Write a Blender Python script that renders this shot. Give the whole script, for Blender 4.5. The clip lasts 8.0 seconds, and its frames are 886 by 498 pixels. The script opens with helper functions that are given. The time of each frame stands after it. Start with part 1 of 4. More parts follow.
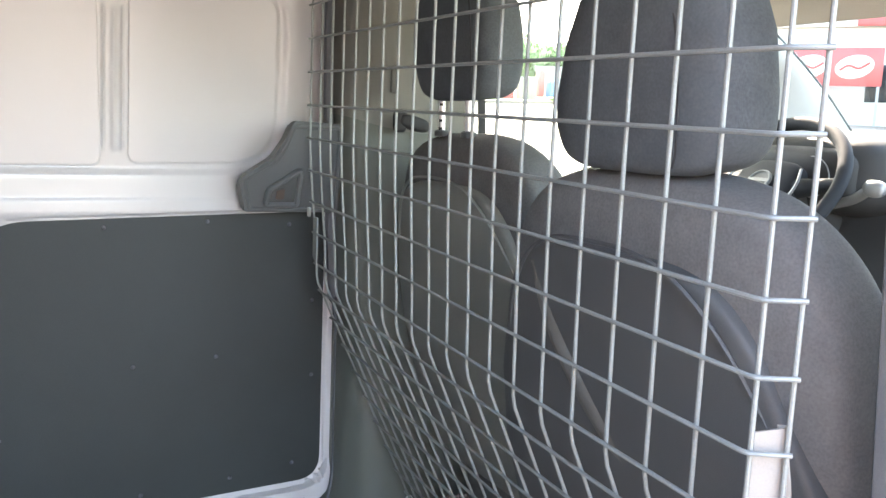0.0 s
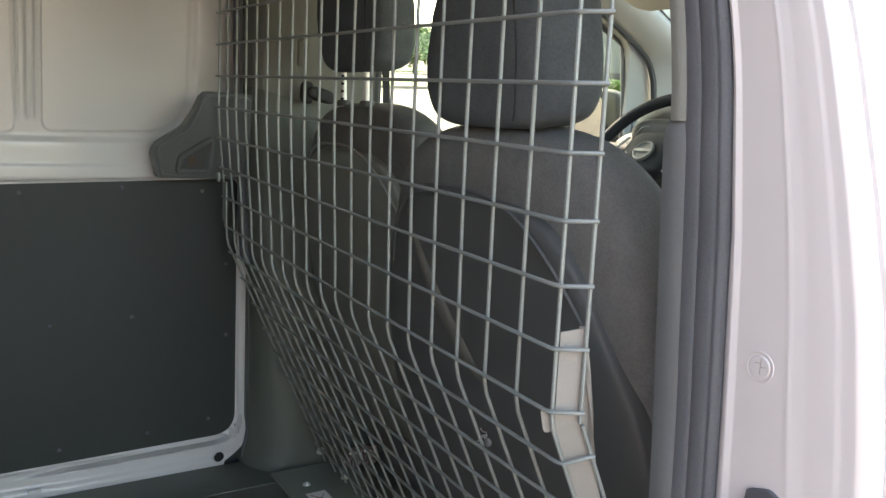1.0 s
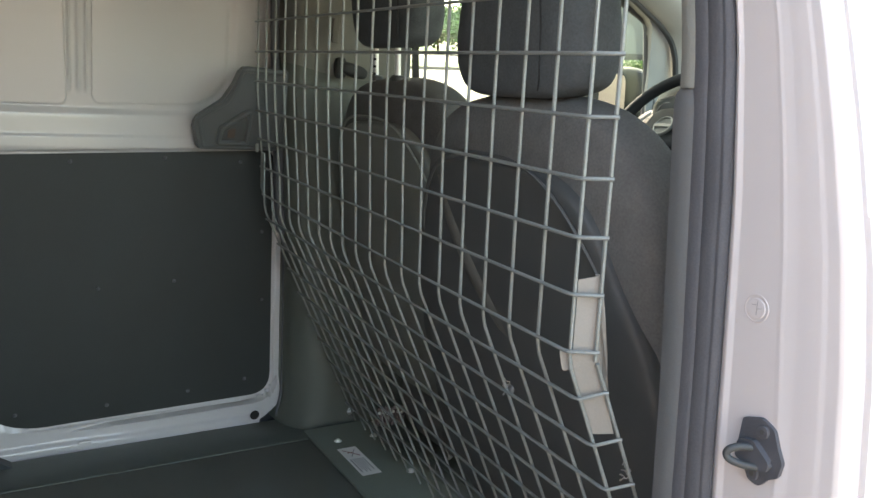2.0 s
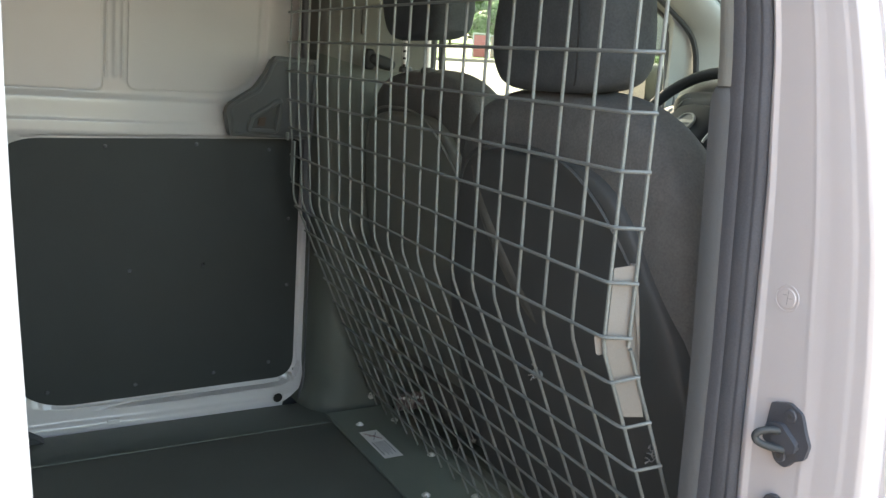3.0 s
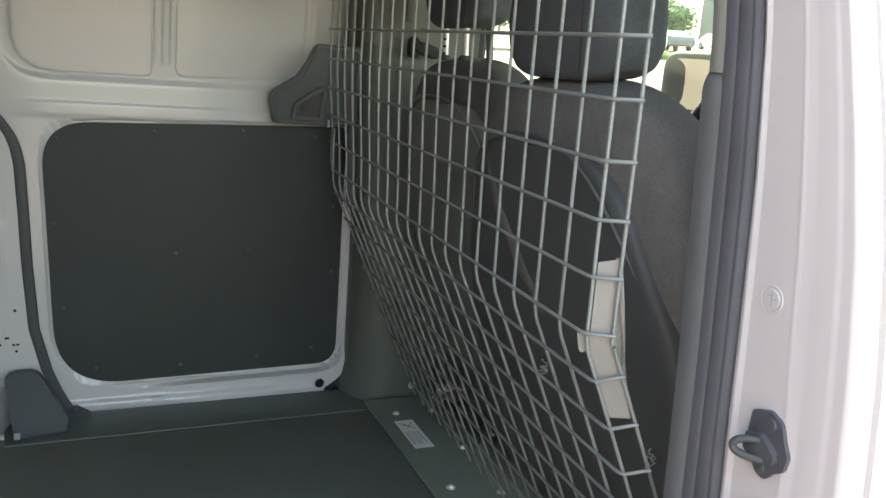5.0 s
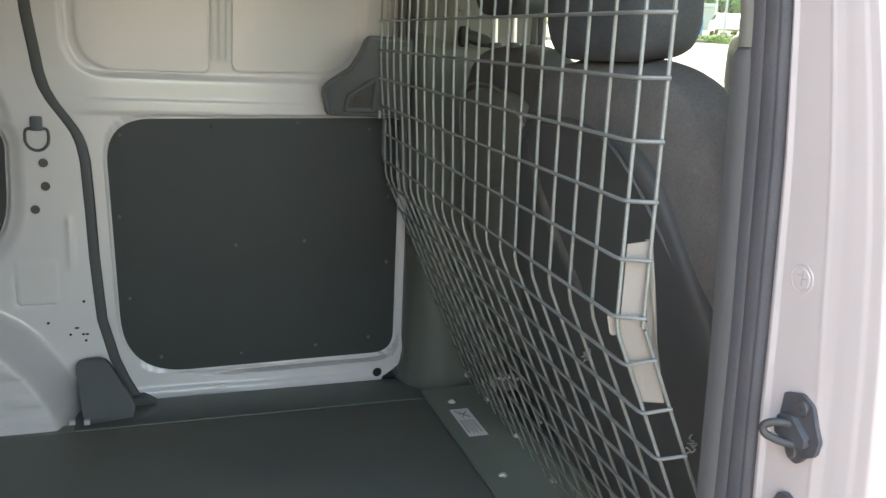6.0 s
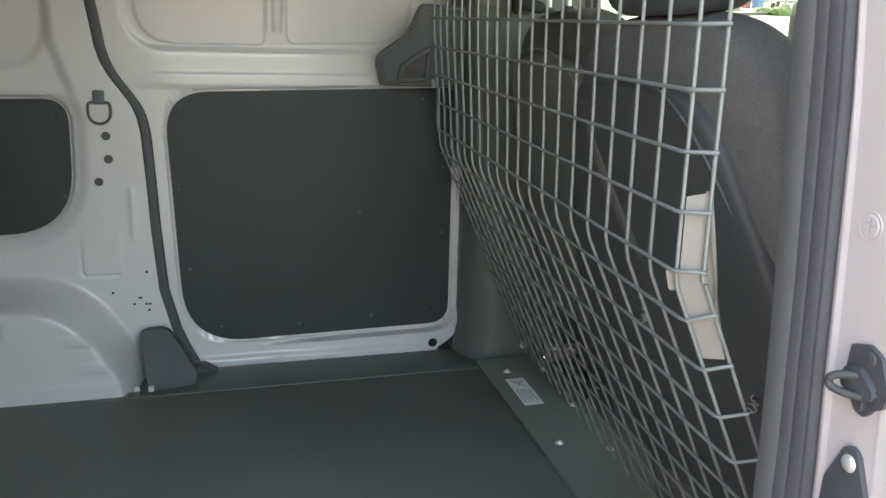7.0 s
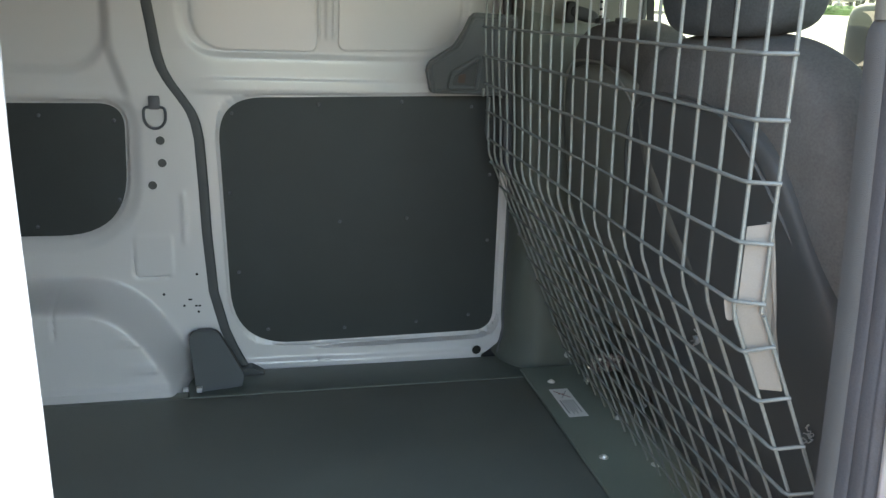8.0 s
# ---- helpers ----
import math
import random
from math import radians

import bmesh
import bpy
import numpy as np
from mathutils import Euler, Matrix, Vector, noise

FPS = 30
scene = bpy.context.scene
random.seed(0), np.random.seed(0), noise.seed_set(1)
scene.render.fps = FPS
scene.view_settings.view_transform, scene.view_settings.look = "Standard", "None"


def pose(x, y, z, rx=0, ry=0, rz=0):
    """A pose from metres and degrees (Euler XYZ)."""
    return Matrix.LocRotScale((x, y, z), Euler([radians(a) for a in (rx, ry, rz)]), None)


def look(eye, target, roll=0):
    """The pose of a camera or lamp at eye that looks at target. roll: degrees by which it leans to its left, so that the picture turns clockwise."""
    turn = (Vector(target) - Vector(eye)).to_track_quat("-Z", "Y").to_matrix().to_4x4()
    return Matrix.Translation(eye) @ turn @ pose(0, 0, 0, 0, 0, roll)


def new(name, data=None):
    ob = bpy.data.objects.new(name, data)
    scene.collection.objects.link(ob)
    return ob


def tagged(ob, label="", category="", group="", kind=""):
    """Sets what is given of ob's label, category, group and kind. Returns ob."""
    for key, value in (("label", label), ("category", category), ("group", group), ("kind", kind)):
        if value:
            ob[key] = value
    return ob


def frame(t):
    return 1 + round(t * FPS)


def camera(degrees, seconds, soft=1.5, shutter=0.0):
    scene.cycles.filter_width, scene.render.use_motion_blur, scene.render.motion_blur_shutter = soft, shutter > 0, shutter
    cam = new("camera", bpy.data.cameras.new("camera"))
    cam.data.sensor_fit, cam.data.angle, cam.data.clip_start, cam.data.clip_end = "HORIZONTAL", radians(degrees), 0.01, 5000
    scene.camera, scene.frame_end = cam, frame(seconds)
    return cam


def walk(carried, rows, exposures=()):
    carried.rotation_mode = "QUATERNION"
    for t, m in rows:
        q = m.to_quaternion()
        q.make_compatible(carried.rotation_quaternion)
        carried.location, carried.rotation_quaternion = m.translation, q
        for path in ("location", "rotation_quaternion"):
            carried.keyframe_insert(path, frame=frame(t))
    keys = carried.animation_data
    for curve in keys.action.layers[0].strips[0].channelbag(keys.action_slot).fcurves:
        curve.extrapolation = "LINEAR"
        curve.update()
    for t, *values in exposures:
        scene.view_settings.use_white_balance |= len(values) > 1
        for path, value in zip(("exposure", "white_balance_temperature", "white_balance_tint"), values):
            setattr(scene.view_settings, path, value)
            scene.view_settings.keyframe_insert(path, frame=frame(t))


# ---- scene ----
cam = camera(54.8, 8.0)
PATH = [
    (0, (-0.522, -0.43, 0.867), (0.451, 1.294, 0.578), 2.5),
    (0.4, (-0.559, -0.487, 0.857), (0.56, 1.145, 0.567), 2.9),
    (0.5, (-0.553, -0.498, 0.855), (0.582, 1.122, 0.559), 2.8),
    (1, (-0.519, -0.584, 0.838), (0.572, 1.063, 0.526), 2.8),
    (1.5, (-0.53, -0.637, 0.83), (0.527, 1.025, 0.485), 2.4),
    (2, (-0.575, -0.658, 0.824), (0.469, 1.01, 0.467), 3.0),
    (3.5, (-0.632, -0.674, 0.824), (0.399, 0.995, 0.433), 4.5),
    (4, (-0.624, -0.675, 0.808), (0.406, 0.992, 0.406), 5.1),
    (5.5, (-0.474, -0.73, 0.831), (0.256, 1.084, 0.409), 3.4),
    (6, (-0.47, -0.735, 0.819), (0.211, 1.094, 0.383), 2.7),
    (6.5, (-0.474, -0.738, 0.802), (0.178, 1.096, 0.344), 2.3),
    (7, (-0.471, -0.738, 0.792), (0.088, 1.121, 0.308), 1.5),
    (7.5, (-0.471, -0.737, 0.799), (0.032, 1.135, 0.303), 1.3),
    (8, (-0.486, -0.728, 0.82), (-0.017, 1.152, 0.324), 2.0),
]
walk(cam, [(t, look(eye, target, roll)) for t, eye, target, roll in PATH],
     exposures=[(0.0, 4.68, 7700, 17), (0.4, 4.05, 8100, 14), (1.0, 3.5, 8550, 11), (2.0, 3.46, 8500, 9), (4.0, 3.28, 8450, 7), (5.5, 3.64, 8700, 9), (7.0, 3.70, 8600, 9), (7.5, 3.74, 8350, 8), (8.0, 3.58, 7900, 6)])

# ---- light ----
SUN_EL, SUN_AZ = 43.0, 24.0        # degrees above the horizon; turned clockwise from +y
world = bpy.data.worlds.new("world")
scene.world = world
world.use_nodes = True
wn = world.node_tree.nodes
sky = wn.new("ShaderNodeTexSky")
sky.sky_type = "NISHITA"
sky.sun_disc = False
sky.sun_elevation, sky.sun_rotation = radians(SUN_EL), radians(SUN_AZ)
sky.air_density, sky.dust_density = 1.0, 2.0
wn["Background"].inputs["Strength"].default_value = 0.15
world.node_tree.links.new(sky.outputs["Color"], wn["Background"].inputs["Color"])
sun = new("sun", bpy.data.lights.new("sun", "SUN"))
sun.data.energy, sun.data.angle, sun.data.color = 2.0, radians(0.6), (1.0, 0.96, 0.9)
_sd = Vector((math.sin(radians(SUN_AZ)) * math.cos(radians(SUN_EL)), math.cos(radians(SUN_AZ)) * math.cos(radians(SUN_EL)), math.sin(radians(SUN_EL))))
sun.matrix_world = look(_sd * 30, (0, 0, 0))


# ---- materials ----
def material(name, color, rough=0.5, metal=0.0, vary=0.12, vscale=6.0, grain=0.0, gscale=300.0, bump=0.0, bscale=400.0, coat=0.0, rvary=0.1, spec=0.5, blotch=None):
    """Principled surface with large blotches, fine grain and relief in metres of the object's own space."""
    m = bpy.data.materials.new(name)
    m.use_nodes = True
    nt = m.node_tree
    n, l = nt.nodes, nt.links
    b = n["Principled BSDF"]
    b.inputs["Metallic"].default_value = metal
    b.inputs["Coat Weight"].default_value = coat
    b.inputs["Coat Roughness"].default_value = 0.09
    b.inputs["Specular IOR Level"].default_value = spec
    tc = n.new("ShaderNodeTexCoord")
    big = n.new("ShaderNodeTexNoise")
    big.inputs["Scale"].default_value, big.inputs["Detail"].default_value = vscale, 5.0
    fine = n.new("ShaderNodeTexNoise")
    fine.inputs["Scale"].default_value, fine.inputs["Detail"].default_value = gscale, 3.0
    l.new(tc.outputs["Object"], big.inputs["Vector"])
    l.new(tc.outputs["Object"], fine.inputs["Vector"])
    ramp = n.new("ShaderNodeMix")
    ramp.data_type = "RGBA"
    dark = tuple(c * (1 - vary) for c in color)
    light = tuple(min(1, c * (1 + vary)) for c in color) if blotch is None else blotch
    ramp.inputs["A"].default_value, ramp.inputs["B"].default_value = (*dark, 1), (*light, 1)
    l.new(big.outputs["Fac"], ramp.inputs["Factor"])
    mul = n.new("ShaderNodeMix")
    mul.data_type, mul.blend_type = "RGBA", "OVERLAY"
    mul.inputs["Factor"].default_value = grain
    l.new(ramp.outputs["Result"], mul.inputs["A"])
    l.new(fine.outputs["Fac"], mul.inputs["B"])
    l.new(mul.outputs["Result"], b.inputs["Base Color"])
    mr = n.new("ShaderNodeMapRange")
    mr.inputs["To Min"].default_value, mr.inputs["To Max"].default_value = max(0.02, rough - rvary), min(1, rough + rvary)
    l.new(big.outputs["Fac"], mr.inputs["Value"])
    l.new(mr.outputs["Result"], b.inputs["Roughness"])
    if bump:
        bn = n.new("ShaderNodeTexNoise")
        bn.inputs["Scale"].default_value, bn.inputs["Detail"].default_value = bscale, 2.0
        l.new(tc.outputs["Object"], bn.inputs["Vector"])
        bp = n.new("ShaderNodeBump")
        bp.inputs["Strength"].default_value, bp.inputs["Distance"].default_value = bump, 0.002
        l.new(bn.outputs["Fac"], bp.inputs["Height"])
        l.new(bp.outputs["Normal"], b.inputs["Normal"])
    return m


def woven(name, color, scale=420.0):
    """Seat cloth: crossed waves for the weave, with soft blotches."""
    m = material(name, color, 0.92, vary=0.22, vscale=38, grain=0.3, gscale=330, spec=0.2)
    n, l = m.node_tree.nodes, m.node_tree.links
    tc = n.new("ShaderNodeTexCoord")
    hs = []
    for axis in ("Y", "Z"):
        w = n.new("ShaderNodeTexWave")
        w.bands_direction = axis
        w.inputs["Scale"].default_value, w.inputs["Distortion"].default_value = scale, 2.0
        l.new(tc.outputs["Object"], w.inputs["Vector"])
        hs.append(w)
    ad = n.new("ShaderNodeMath")
    ad.operation = "ADD"
    l.new(hs[0].outputs["Fac"], ad.inputs[0])
    l.new(hs[1].outputs["Fac"], ad.inputs[1])
    bp = n.new("ShaderNodeBump")
    bp.inputs["Strength"].default_value, bp.inputs["Distance"].default_value = 0.28, 0.001
    l.new(ad.outputs[0], bp.inputs["Height"])
    l.new(bp.outputs["Normal"], n["Principled BSDF"].inputs["Normal"])
    return m


def glass(name, tint=(0.93, 0.97, 0.95)):
    m = bpy.data.materials.new(name)
    m.use_nodes = True
    n, l = m.node_tree.nodes, m.node_tree.links
    n.remove(n["Principled BSDF"])
    tr, gl, mix, fr = n.new("ShaderNodeBsdfTransparent"), n.new("ShaderNodeBsdfGlossy"), n.new("ShaderNodeMixShader"), n.new("ShaderNodeLayerWeight")
    pw, ad = n.new("ShaderNodeMath"), n.new("ShaderNodeMath")
    pw.operation, ad.operation = "POWER", "MULTIPLY_ADD"
    pw.inputs[1].default_value = 5.0
    ad.inputs[1].default_value, ad.inputs[2].default_value = 0.96, 0.035
    tr.inputs["Color"].default_value = (*tint, 1)
    gl.inputs["Roughness"].default_value = 0.02
    fr.inputs["Blend"].default_value = 0.5
    l.new(fr.outputs["Facing"], pw.inputs[0])
    l.new(pw.outputs[0], ad.inputs[0])
    l.new(ad.outputs[0], mix.inputs["Fac"])
    l.new(tr.outputs["BSDF"], mix.inputs[1])
    l.new(gl.outputs["BSDF"], mix.inputs[2])
    l.new(mix.outputs["Shader"], n["Material Output"].inputs["Surface"])
    return m


WHITE = material("white_body_paint", (0.580, 0.561, 0.560), 0.33, vary=0.03, vscale=3, grain=0.02, gscale=900, bump=0.02, bscale=700, coat=0.5, rvary=0.06)
PANEL = material("black_door_panel", (0.029, 0.035, 0.036), 0.44, vary=0.3, vscale=4, grain=0.3, gscale=900, bump=0.35, bscale=900, rvary=0.08, spec=0.36)
MAT = material("black_floor_mat", (0.160, 0.172, 0.152), 0.55, vary=0.25, vscale=5, grain=0.35, gscale=700, bump=0.45, bscale=650)
SILLMAT = material("black_sill_cover", (0.125, 0.142, 0.124), 0.48, vary=0.2, vscale=6, grain=0.3, gscale=600, bump=0.3, bscale=600)
GREYPL = material("dark_grey_trim_plastic", (0.110, 0.118, 0.120), 0.5, vary=0.1, vscale=7, grain=0.25, gscale=1100, bump=0.4, bscale=1100)
PILLARPL = material("grey_green_trim_plastic", (0.112, 0.126, 0.108), 0.48, vary=0.12, vscale=7, grain=0.25, gscale=1100, bump=0.4, bscale=1100)
# Lit copy of the beige trim: light from outside is put into the paler colour.
LITTRIM = material("daylit_pillar_plastic", (0.34, 0.345, 0.32), 0.6, vary=0.05, vscale=5, grain=0.15, gscale=900, bump=0.3, bscale=900)
BEIGE = material("beige_trim_plastic", (0.168, 0.172, 0.152), 0.65, vary=0.05, vscale=5, grain=0.15, gscale=900, bump=0.3, bscale=900)
HEADLINER = material("beige_headliner_cloth", (0.42, 0.39, 0.34), 0.9, vary=0.06, vscale=6, grain=0.25, gscale=700, bump=0.4, bscale=800)
# Paler copy of the black weatherstrip rubber, with bluish haze put into its colour.
HAZERUBBER = material("hazed_weatherstrip_rubber", (0.100, 0.106, 0.117), 0.62, vary=0.2, vscale=14, grain=0.25, gscale=500, bump=0.15, bscale=300)
RUBBER = material("black_weatherstrip_rubber", (0.055, 0.060, 0.064), 0.55, vary=0.15, vscale=10, grain=0.2, gscale=500, bump=0.15, bscale=300)
WIRE = material("grey_painted_wire", (0.238, 0.260, 0.248), 0.48, metal=0.25, vary=0.12, vscale=25, grain=0.2, gscale=400, bump=0.12, bscale=500)
PLATE = material("grey_powder_coated_plate", (0.205, 0.235, 0.198), 0.42, vary=0.12, vscale=8, grain=0.2, gscale=700, bump=0.2, bscale=800)
BRACKET = material("light_grey_painted_bracket", (0.262, 0.252, 0.228), 0.5, vary=0.06, vscale=14, grain=0.1, gscale=600, bump=0.1, bscale=500)
STEEL = material("zinc_bolt_steel", (0.80, 0.80, 0.78), 0.3, metal=0.55, vary=0.15, vscale=60, bump=0.1, bscale=700)
BLACKMETAL = material("black_coated_steel", (0.085, 0.090, 0.102), 0.5, metal=0.1, vary=0.2, vscale=30, bump=0.2, bscale=600)
HOLE = material("dark_hole_plug", (0.07, 0.072, 0.07), 0.6, vary=0.2, vscale=60, bump=0.2, bscale=500)
# Shade inside holes and notches, painted as near-black pieces on uncut surfaces.
DEEP = material("painted_hole_shade", (0.008, 0.008, 0.008), 0.8, vary=0.2, vscale=80)
CLOTH = woven("grey_brown_seat_cloth", (0.160, 0.167, 0.163))
CLOTH_DARK = woven("charcoal_headrest_cloth", (0.102, 0.119, 0.128), 500)
SHELL = material("black_seat_back_plastic", (0.078, 0.084, 0.084), 0.55, vary=0.15, vscale=6, grain=0.2, gscale=900, bump=0.3, bscale=1000)
CAPPL = material("black_cap_plastic", (0.050, 0.056, 0.057), 0.5, vary=0.15, vscale=9, grain=0.2, gscale=900, bump=0.3, bscale=1000)
DASH = material("charcoal_dash_plastic", (0.026, 0.028, 0.030), 0.7, vary=0.12, vscale=6, grain=0.2, gscale=900, bump=0.35, bscale=900)
WHEELMAT = material("black_steering_wheel_urethane", (0.018, 0.022, 0.027), 0.75, vary=0.1, vscale=15, bump=0.2, bscale=700, spec=0.22)
SILVERPL = material("silver_painted_plastic", (0.24, 0.25, 0.26), 0.4, metal=0.4, vary=0.05, vscale=20)
POLISHED = material("polished_steel_post", (0.78, 0.78, 0.77), 0.3, metal=0.35, vary=0.05, vscale=20)
# Same plastic as SHELL, raised for the driver seat: veiling glare put into the colour.
GLAREBACK = material("glare_lifted_seat_back_plastic", (0.225, 0.240, 0.218), 0.55, vary=0.18, vscale=7, grain=0.25, gscale=800, bump=0.3, bscale=900)
# Strip on the near seat back, paler and browner than its shell.
STRIPPL = material("grey_brown_strip_plastic", (0.130, 0.130, 0.116), 0.6, vary=0.25, vscale=14, grain=0.3, gscale=700, bump=0.3, bscale=900)
PAPER = material("white_label_paper", (0.85, 0.84, 0.82), 0.6, vary=0.05, vscale=40, grain=0.1, gscale=900)
INK = material("grey_label_ink", (0.34, 0.33, 0.33), 0.7, vary=0.1, vscale=80)
REDINK = material("red_label_ink", (0.38, 0.20, 0.19), 0.6, vary=0.1, vscale=80)
SCREW = material("grey_screw_head", (0.17, 0.18, 0.18), 0.35, vary=0.2, vscale=60, bump=0.2, bscale=500)
REDPL = material("red_lock_plastic", (0.090, 0.062, 0.050), 0.5, vary=0.1, vscale=50)
CONCRETE = material("sunlit_concrete", (0.205, 0.174, 0.146), 0.85, vary=0.16, vscale=0.35, grain=0.25, gscale=25, bump=0.3, bscale=60)
GRASS = material("lawn_grass", (0.09, 0.16, 0.035), 0.9, vary=0.35, vscale=3, grain=0.4, gscale=60)
LEAF = material("tree_leaf", (0.085, 0.17, 0.03), 0.65, vary=0.45, vscale=1.5, grain=0.3, gscale=30)
BARK = material("tree_bark", (0.12, 0.085, 0.06), 0.9, vary=0.3, vscale=8, bump=0.6, bscale=40)
STUCCO = material("beige_building_stucco", (0.25, 0.222, 0.185), 0.85, vary=0.08, vscale=1.5, grain=0.2, gscale=40, bump=0.3, bscale=60)
BROWNBASE = material("brown_wall_base", (0.11, 0.085, 0.068), 0.85, vary=0.1, vscale=1.5, grain=0.2, gscale=40)
GREYWALL = material("grey_building_wall", (0.30, 0.30, 0.30), 0.8, vary=0.1, vscale=2, grain=0.2, gscale=40)
REDPAINT = material("red_painted_metal", (0.40, 0.07, 0.07), 0.4, vary=0.12, vscale=3, grain=0.1, gscale=60)
BLUEPAINT = material("blue_painted_metal", (0.05, 0.16, 0.35), 0.4, vary=0.12, vscale=3, grain=0.1, gscale=60)
WHITEWALL = material("white_painted_wall", (0.50, 0.49, 0.46), 0.7, vary=0.06, vscale=2, grain=0.1, gscale=40)
CARWHITE = material("white_car_paint", (0.70, 0.71, 0.72), 0.25, vary=0.03, vscale=3, coat=0.5)
CARGREY = material("grey_car_paint", (0.16, 0.17, 0.19), 0.25, metal=0.3, vary=0.05, vscale=3, coat=0.5)
CARTEAL = material("pale_teal_car_paint", (0.32, 0.48, 0.47), 0.25, metal=0.2, vary=0.05, vscale=3, coat=0.5)
CARGLASS = material("dark_car_glass", (0.02, 0.025, 0.03), 0.08, vary=0.1, vscale=5)
TYRE = material("black_tyre_rubber", (0.025, 0.025, 0.025), 0.75, vary=0.2, vscale=10)
BAG = material("pinkish_translucent_bag", (0.24, 0.205, 0.20), 0.25, vary=0.3, vscale=60, bump=0.6, bscale=120)
TIE = material("white_nylon_tie", (0.36, 0.36, 0.34), 0.35, vary=0.05, vscale=90)
GLASS = glass("green_tinted_side_glass", (0.78, 0.84, 0.80))
SCREENGLASS = glass("green_tinted_windscreen_glass", (0.60, 0.68, 0.63))
MIRRORGL = material("mirror_glass", (0.40, 0.44, 0.45), 0.03, metal=1.0, vary=0.01, vscale=5, rvary=0.01)


# ---- mesh helpers ----
def mesh_of(name, bm, mat, smooth=True):
    me = bpy.data.meshes.new(name)
    bmesh.ops.recalc_face_normals(bm, faces=bm.faces)
    bm.to_mesh(me)
    bm.free()
    if smooth:
        me.polygons.foreach_set("use_smooth", [True] * len(me.polygons))
        me.set_sharp_from_angle(angle=radians(38))
    me.materials.append(mat)
    return me


def part(name, bm, mat, parent=None, label="", smooth=True):
    ob = new(name, mesh_of(name, bm, mat, smooth))
    if parent is not None:
        ob.parent = parent
    if label:
        tagged(ob, label)
    return ob


def thing(name, label, category, at=(0, 0, 0), group="", kind=""):
    ob = new(name)
    ob.empty_display_size = 0.05
    ob.location = at
    return tagged(ob, label, category, group, kind)


def solid(name, bm, mat, label, category="", group="", kind="", smooth=True):
    return tagged(part(name, bm, mat, None, "", smooth), label, category, group, kind)


def setting(name, bm, mat, label, smooth=True):
    return tagged(part(name, bm, mat, None, "", smooth), label, kind="structure")


def add_box(bm, lo, hi, bevel=0.0, seg=2, m=None):
    r = bmesh.ops.create_cube(bm, size=1.0)
    vs = r["verts"]
    s = Matrix.LocRotScale([(a + b) / 2 for a, b in zip(lo, hi)], None, [b - a for a, b in zip(lo, hi)])
    bmesh.ops.transform(bm, matrix=(m @ s if m else s), verts=vs)
    if bevel:
        es = list({e for v in vs for e in v.link_edges})
        bmesh.ops.bevel(bm, geom=es, offset=bevel, segments=seg, affect="EDGES", profile=0.5)
    return bm


def box(lo, hi, bevel=0.0, seg=2, m=None):
    return add_box(bmesh.new(), lo, hi, bevel, seg, m)


def rounded(pts, radii, seg=8):
    """A closed 2D outline with its corners rounded."""
    out, k = [], len(pts)
    for i, (p, r) in enumerate(zip(pts, radii)):
        p, a, c = Vector(p), Vector(pts[i - 1]), Vector(pts[(i + 1) % k])
        u, w = (a - p).normalized(), (c - p).normalized()
        if r <= 0:
            out.append(p.copy())
            continue
        half = u.angle(w) / 2
        d = min(r / math.tan(half), (a - p).length * 0.49, (c - p).length * 0.49)
        s, e = p + u * d, p + w * d
        for j in range(seg + 1):
            f = j / seg
            out.append(s * (1 - f) ** 2 + p * 2 * f * (1 - f) + e * f * f)
    return out


def slab(outline, to3, thick, bevel=0.0, seg=2):
    """A plate: a 2D outline put into space by to3(a, b, depth), from depth 0 to thick."""
    bm = bmesh.new()
    v0 = [bm.verts.new(to3(p[0], p[1], 0.0)) for p in outline]
    v1 = [bm.verts.new(to3(p[0], p[1], thick)) for p in outline]
    k = len(outline)
    f0, f1 = bm.faces.new(v0), bm.faces.new(list(reversed(v1)))
    for i in range(k):
        bm.faces.new((v0[i], v0[(i + 1) % k], v1[(i + 1) % k], v1[i]))
    if bevel:
        bmesh.ops.bevel(bm, geom=list({e for f in (f0,) for e in f.edges}), offset=bevel, segments=seg, affect="EDGES", profile=0.5)
    return bm


def add_tube(bm, pts, r, sides=8, cap=True):
    """A round bar along points; sharp turns are mitred."""
    pts = [Vector(p) for p in pts]
    rings, ref = [], None
    for i, p in enumerate(pts):
        a = (p - pts[i - 1]).normalized() if i else (pts[1] - p).normalized()
        c = (pts[i + 1] - p).normalized() if i < len(pts) - 1 else a
        t = (a + c).normalized()
        if ref is None:
            ref = t.orthogonal().normalized()
        ref = (ref - t * ref.dot(t)).normalized()
        w = t.cross(ref)
        rr = r[i] if isinstance(r, (list, tuple)) else r
        rings.append([bm.verts.new(p + (ref * math.cos(q) + w * math.sin(q)) * rr) for q in (2 * math.pi * j / sides for j in range(sides))])
    for x, y in zip(rings, rings[1:]):
        for j in range(sides):
            bm.faces.new((x[j], x[(j + 1) % sides], y[(j + 1) % sides], y[j]))
    if cap:
        bm.faces.new(list(reversed(rings[0])))
        bm.faces.new(rings[-1])
    return bm


def tube(pts, r, sides=8):
    return add_tube(bmesh.new(), pts, r, sides)


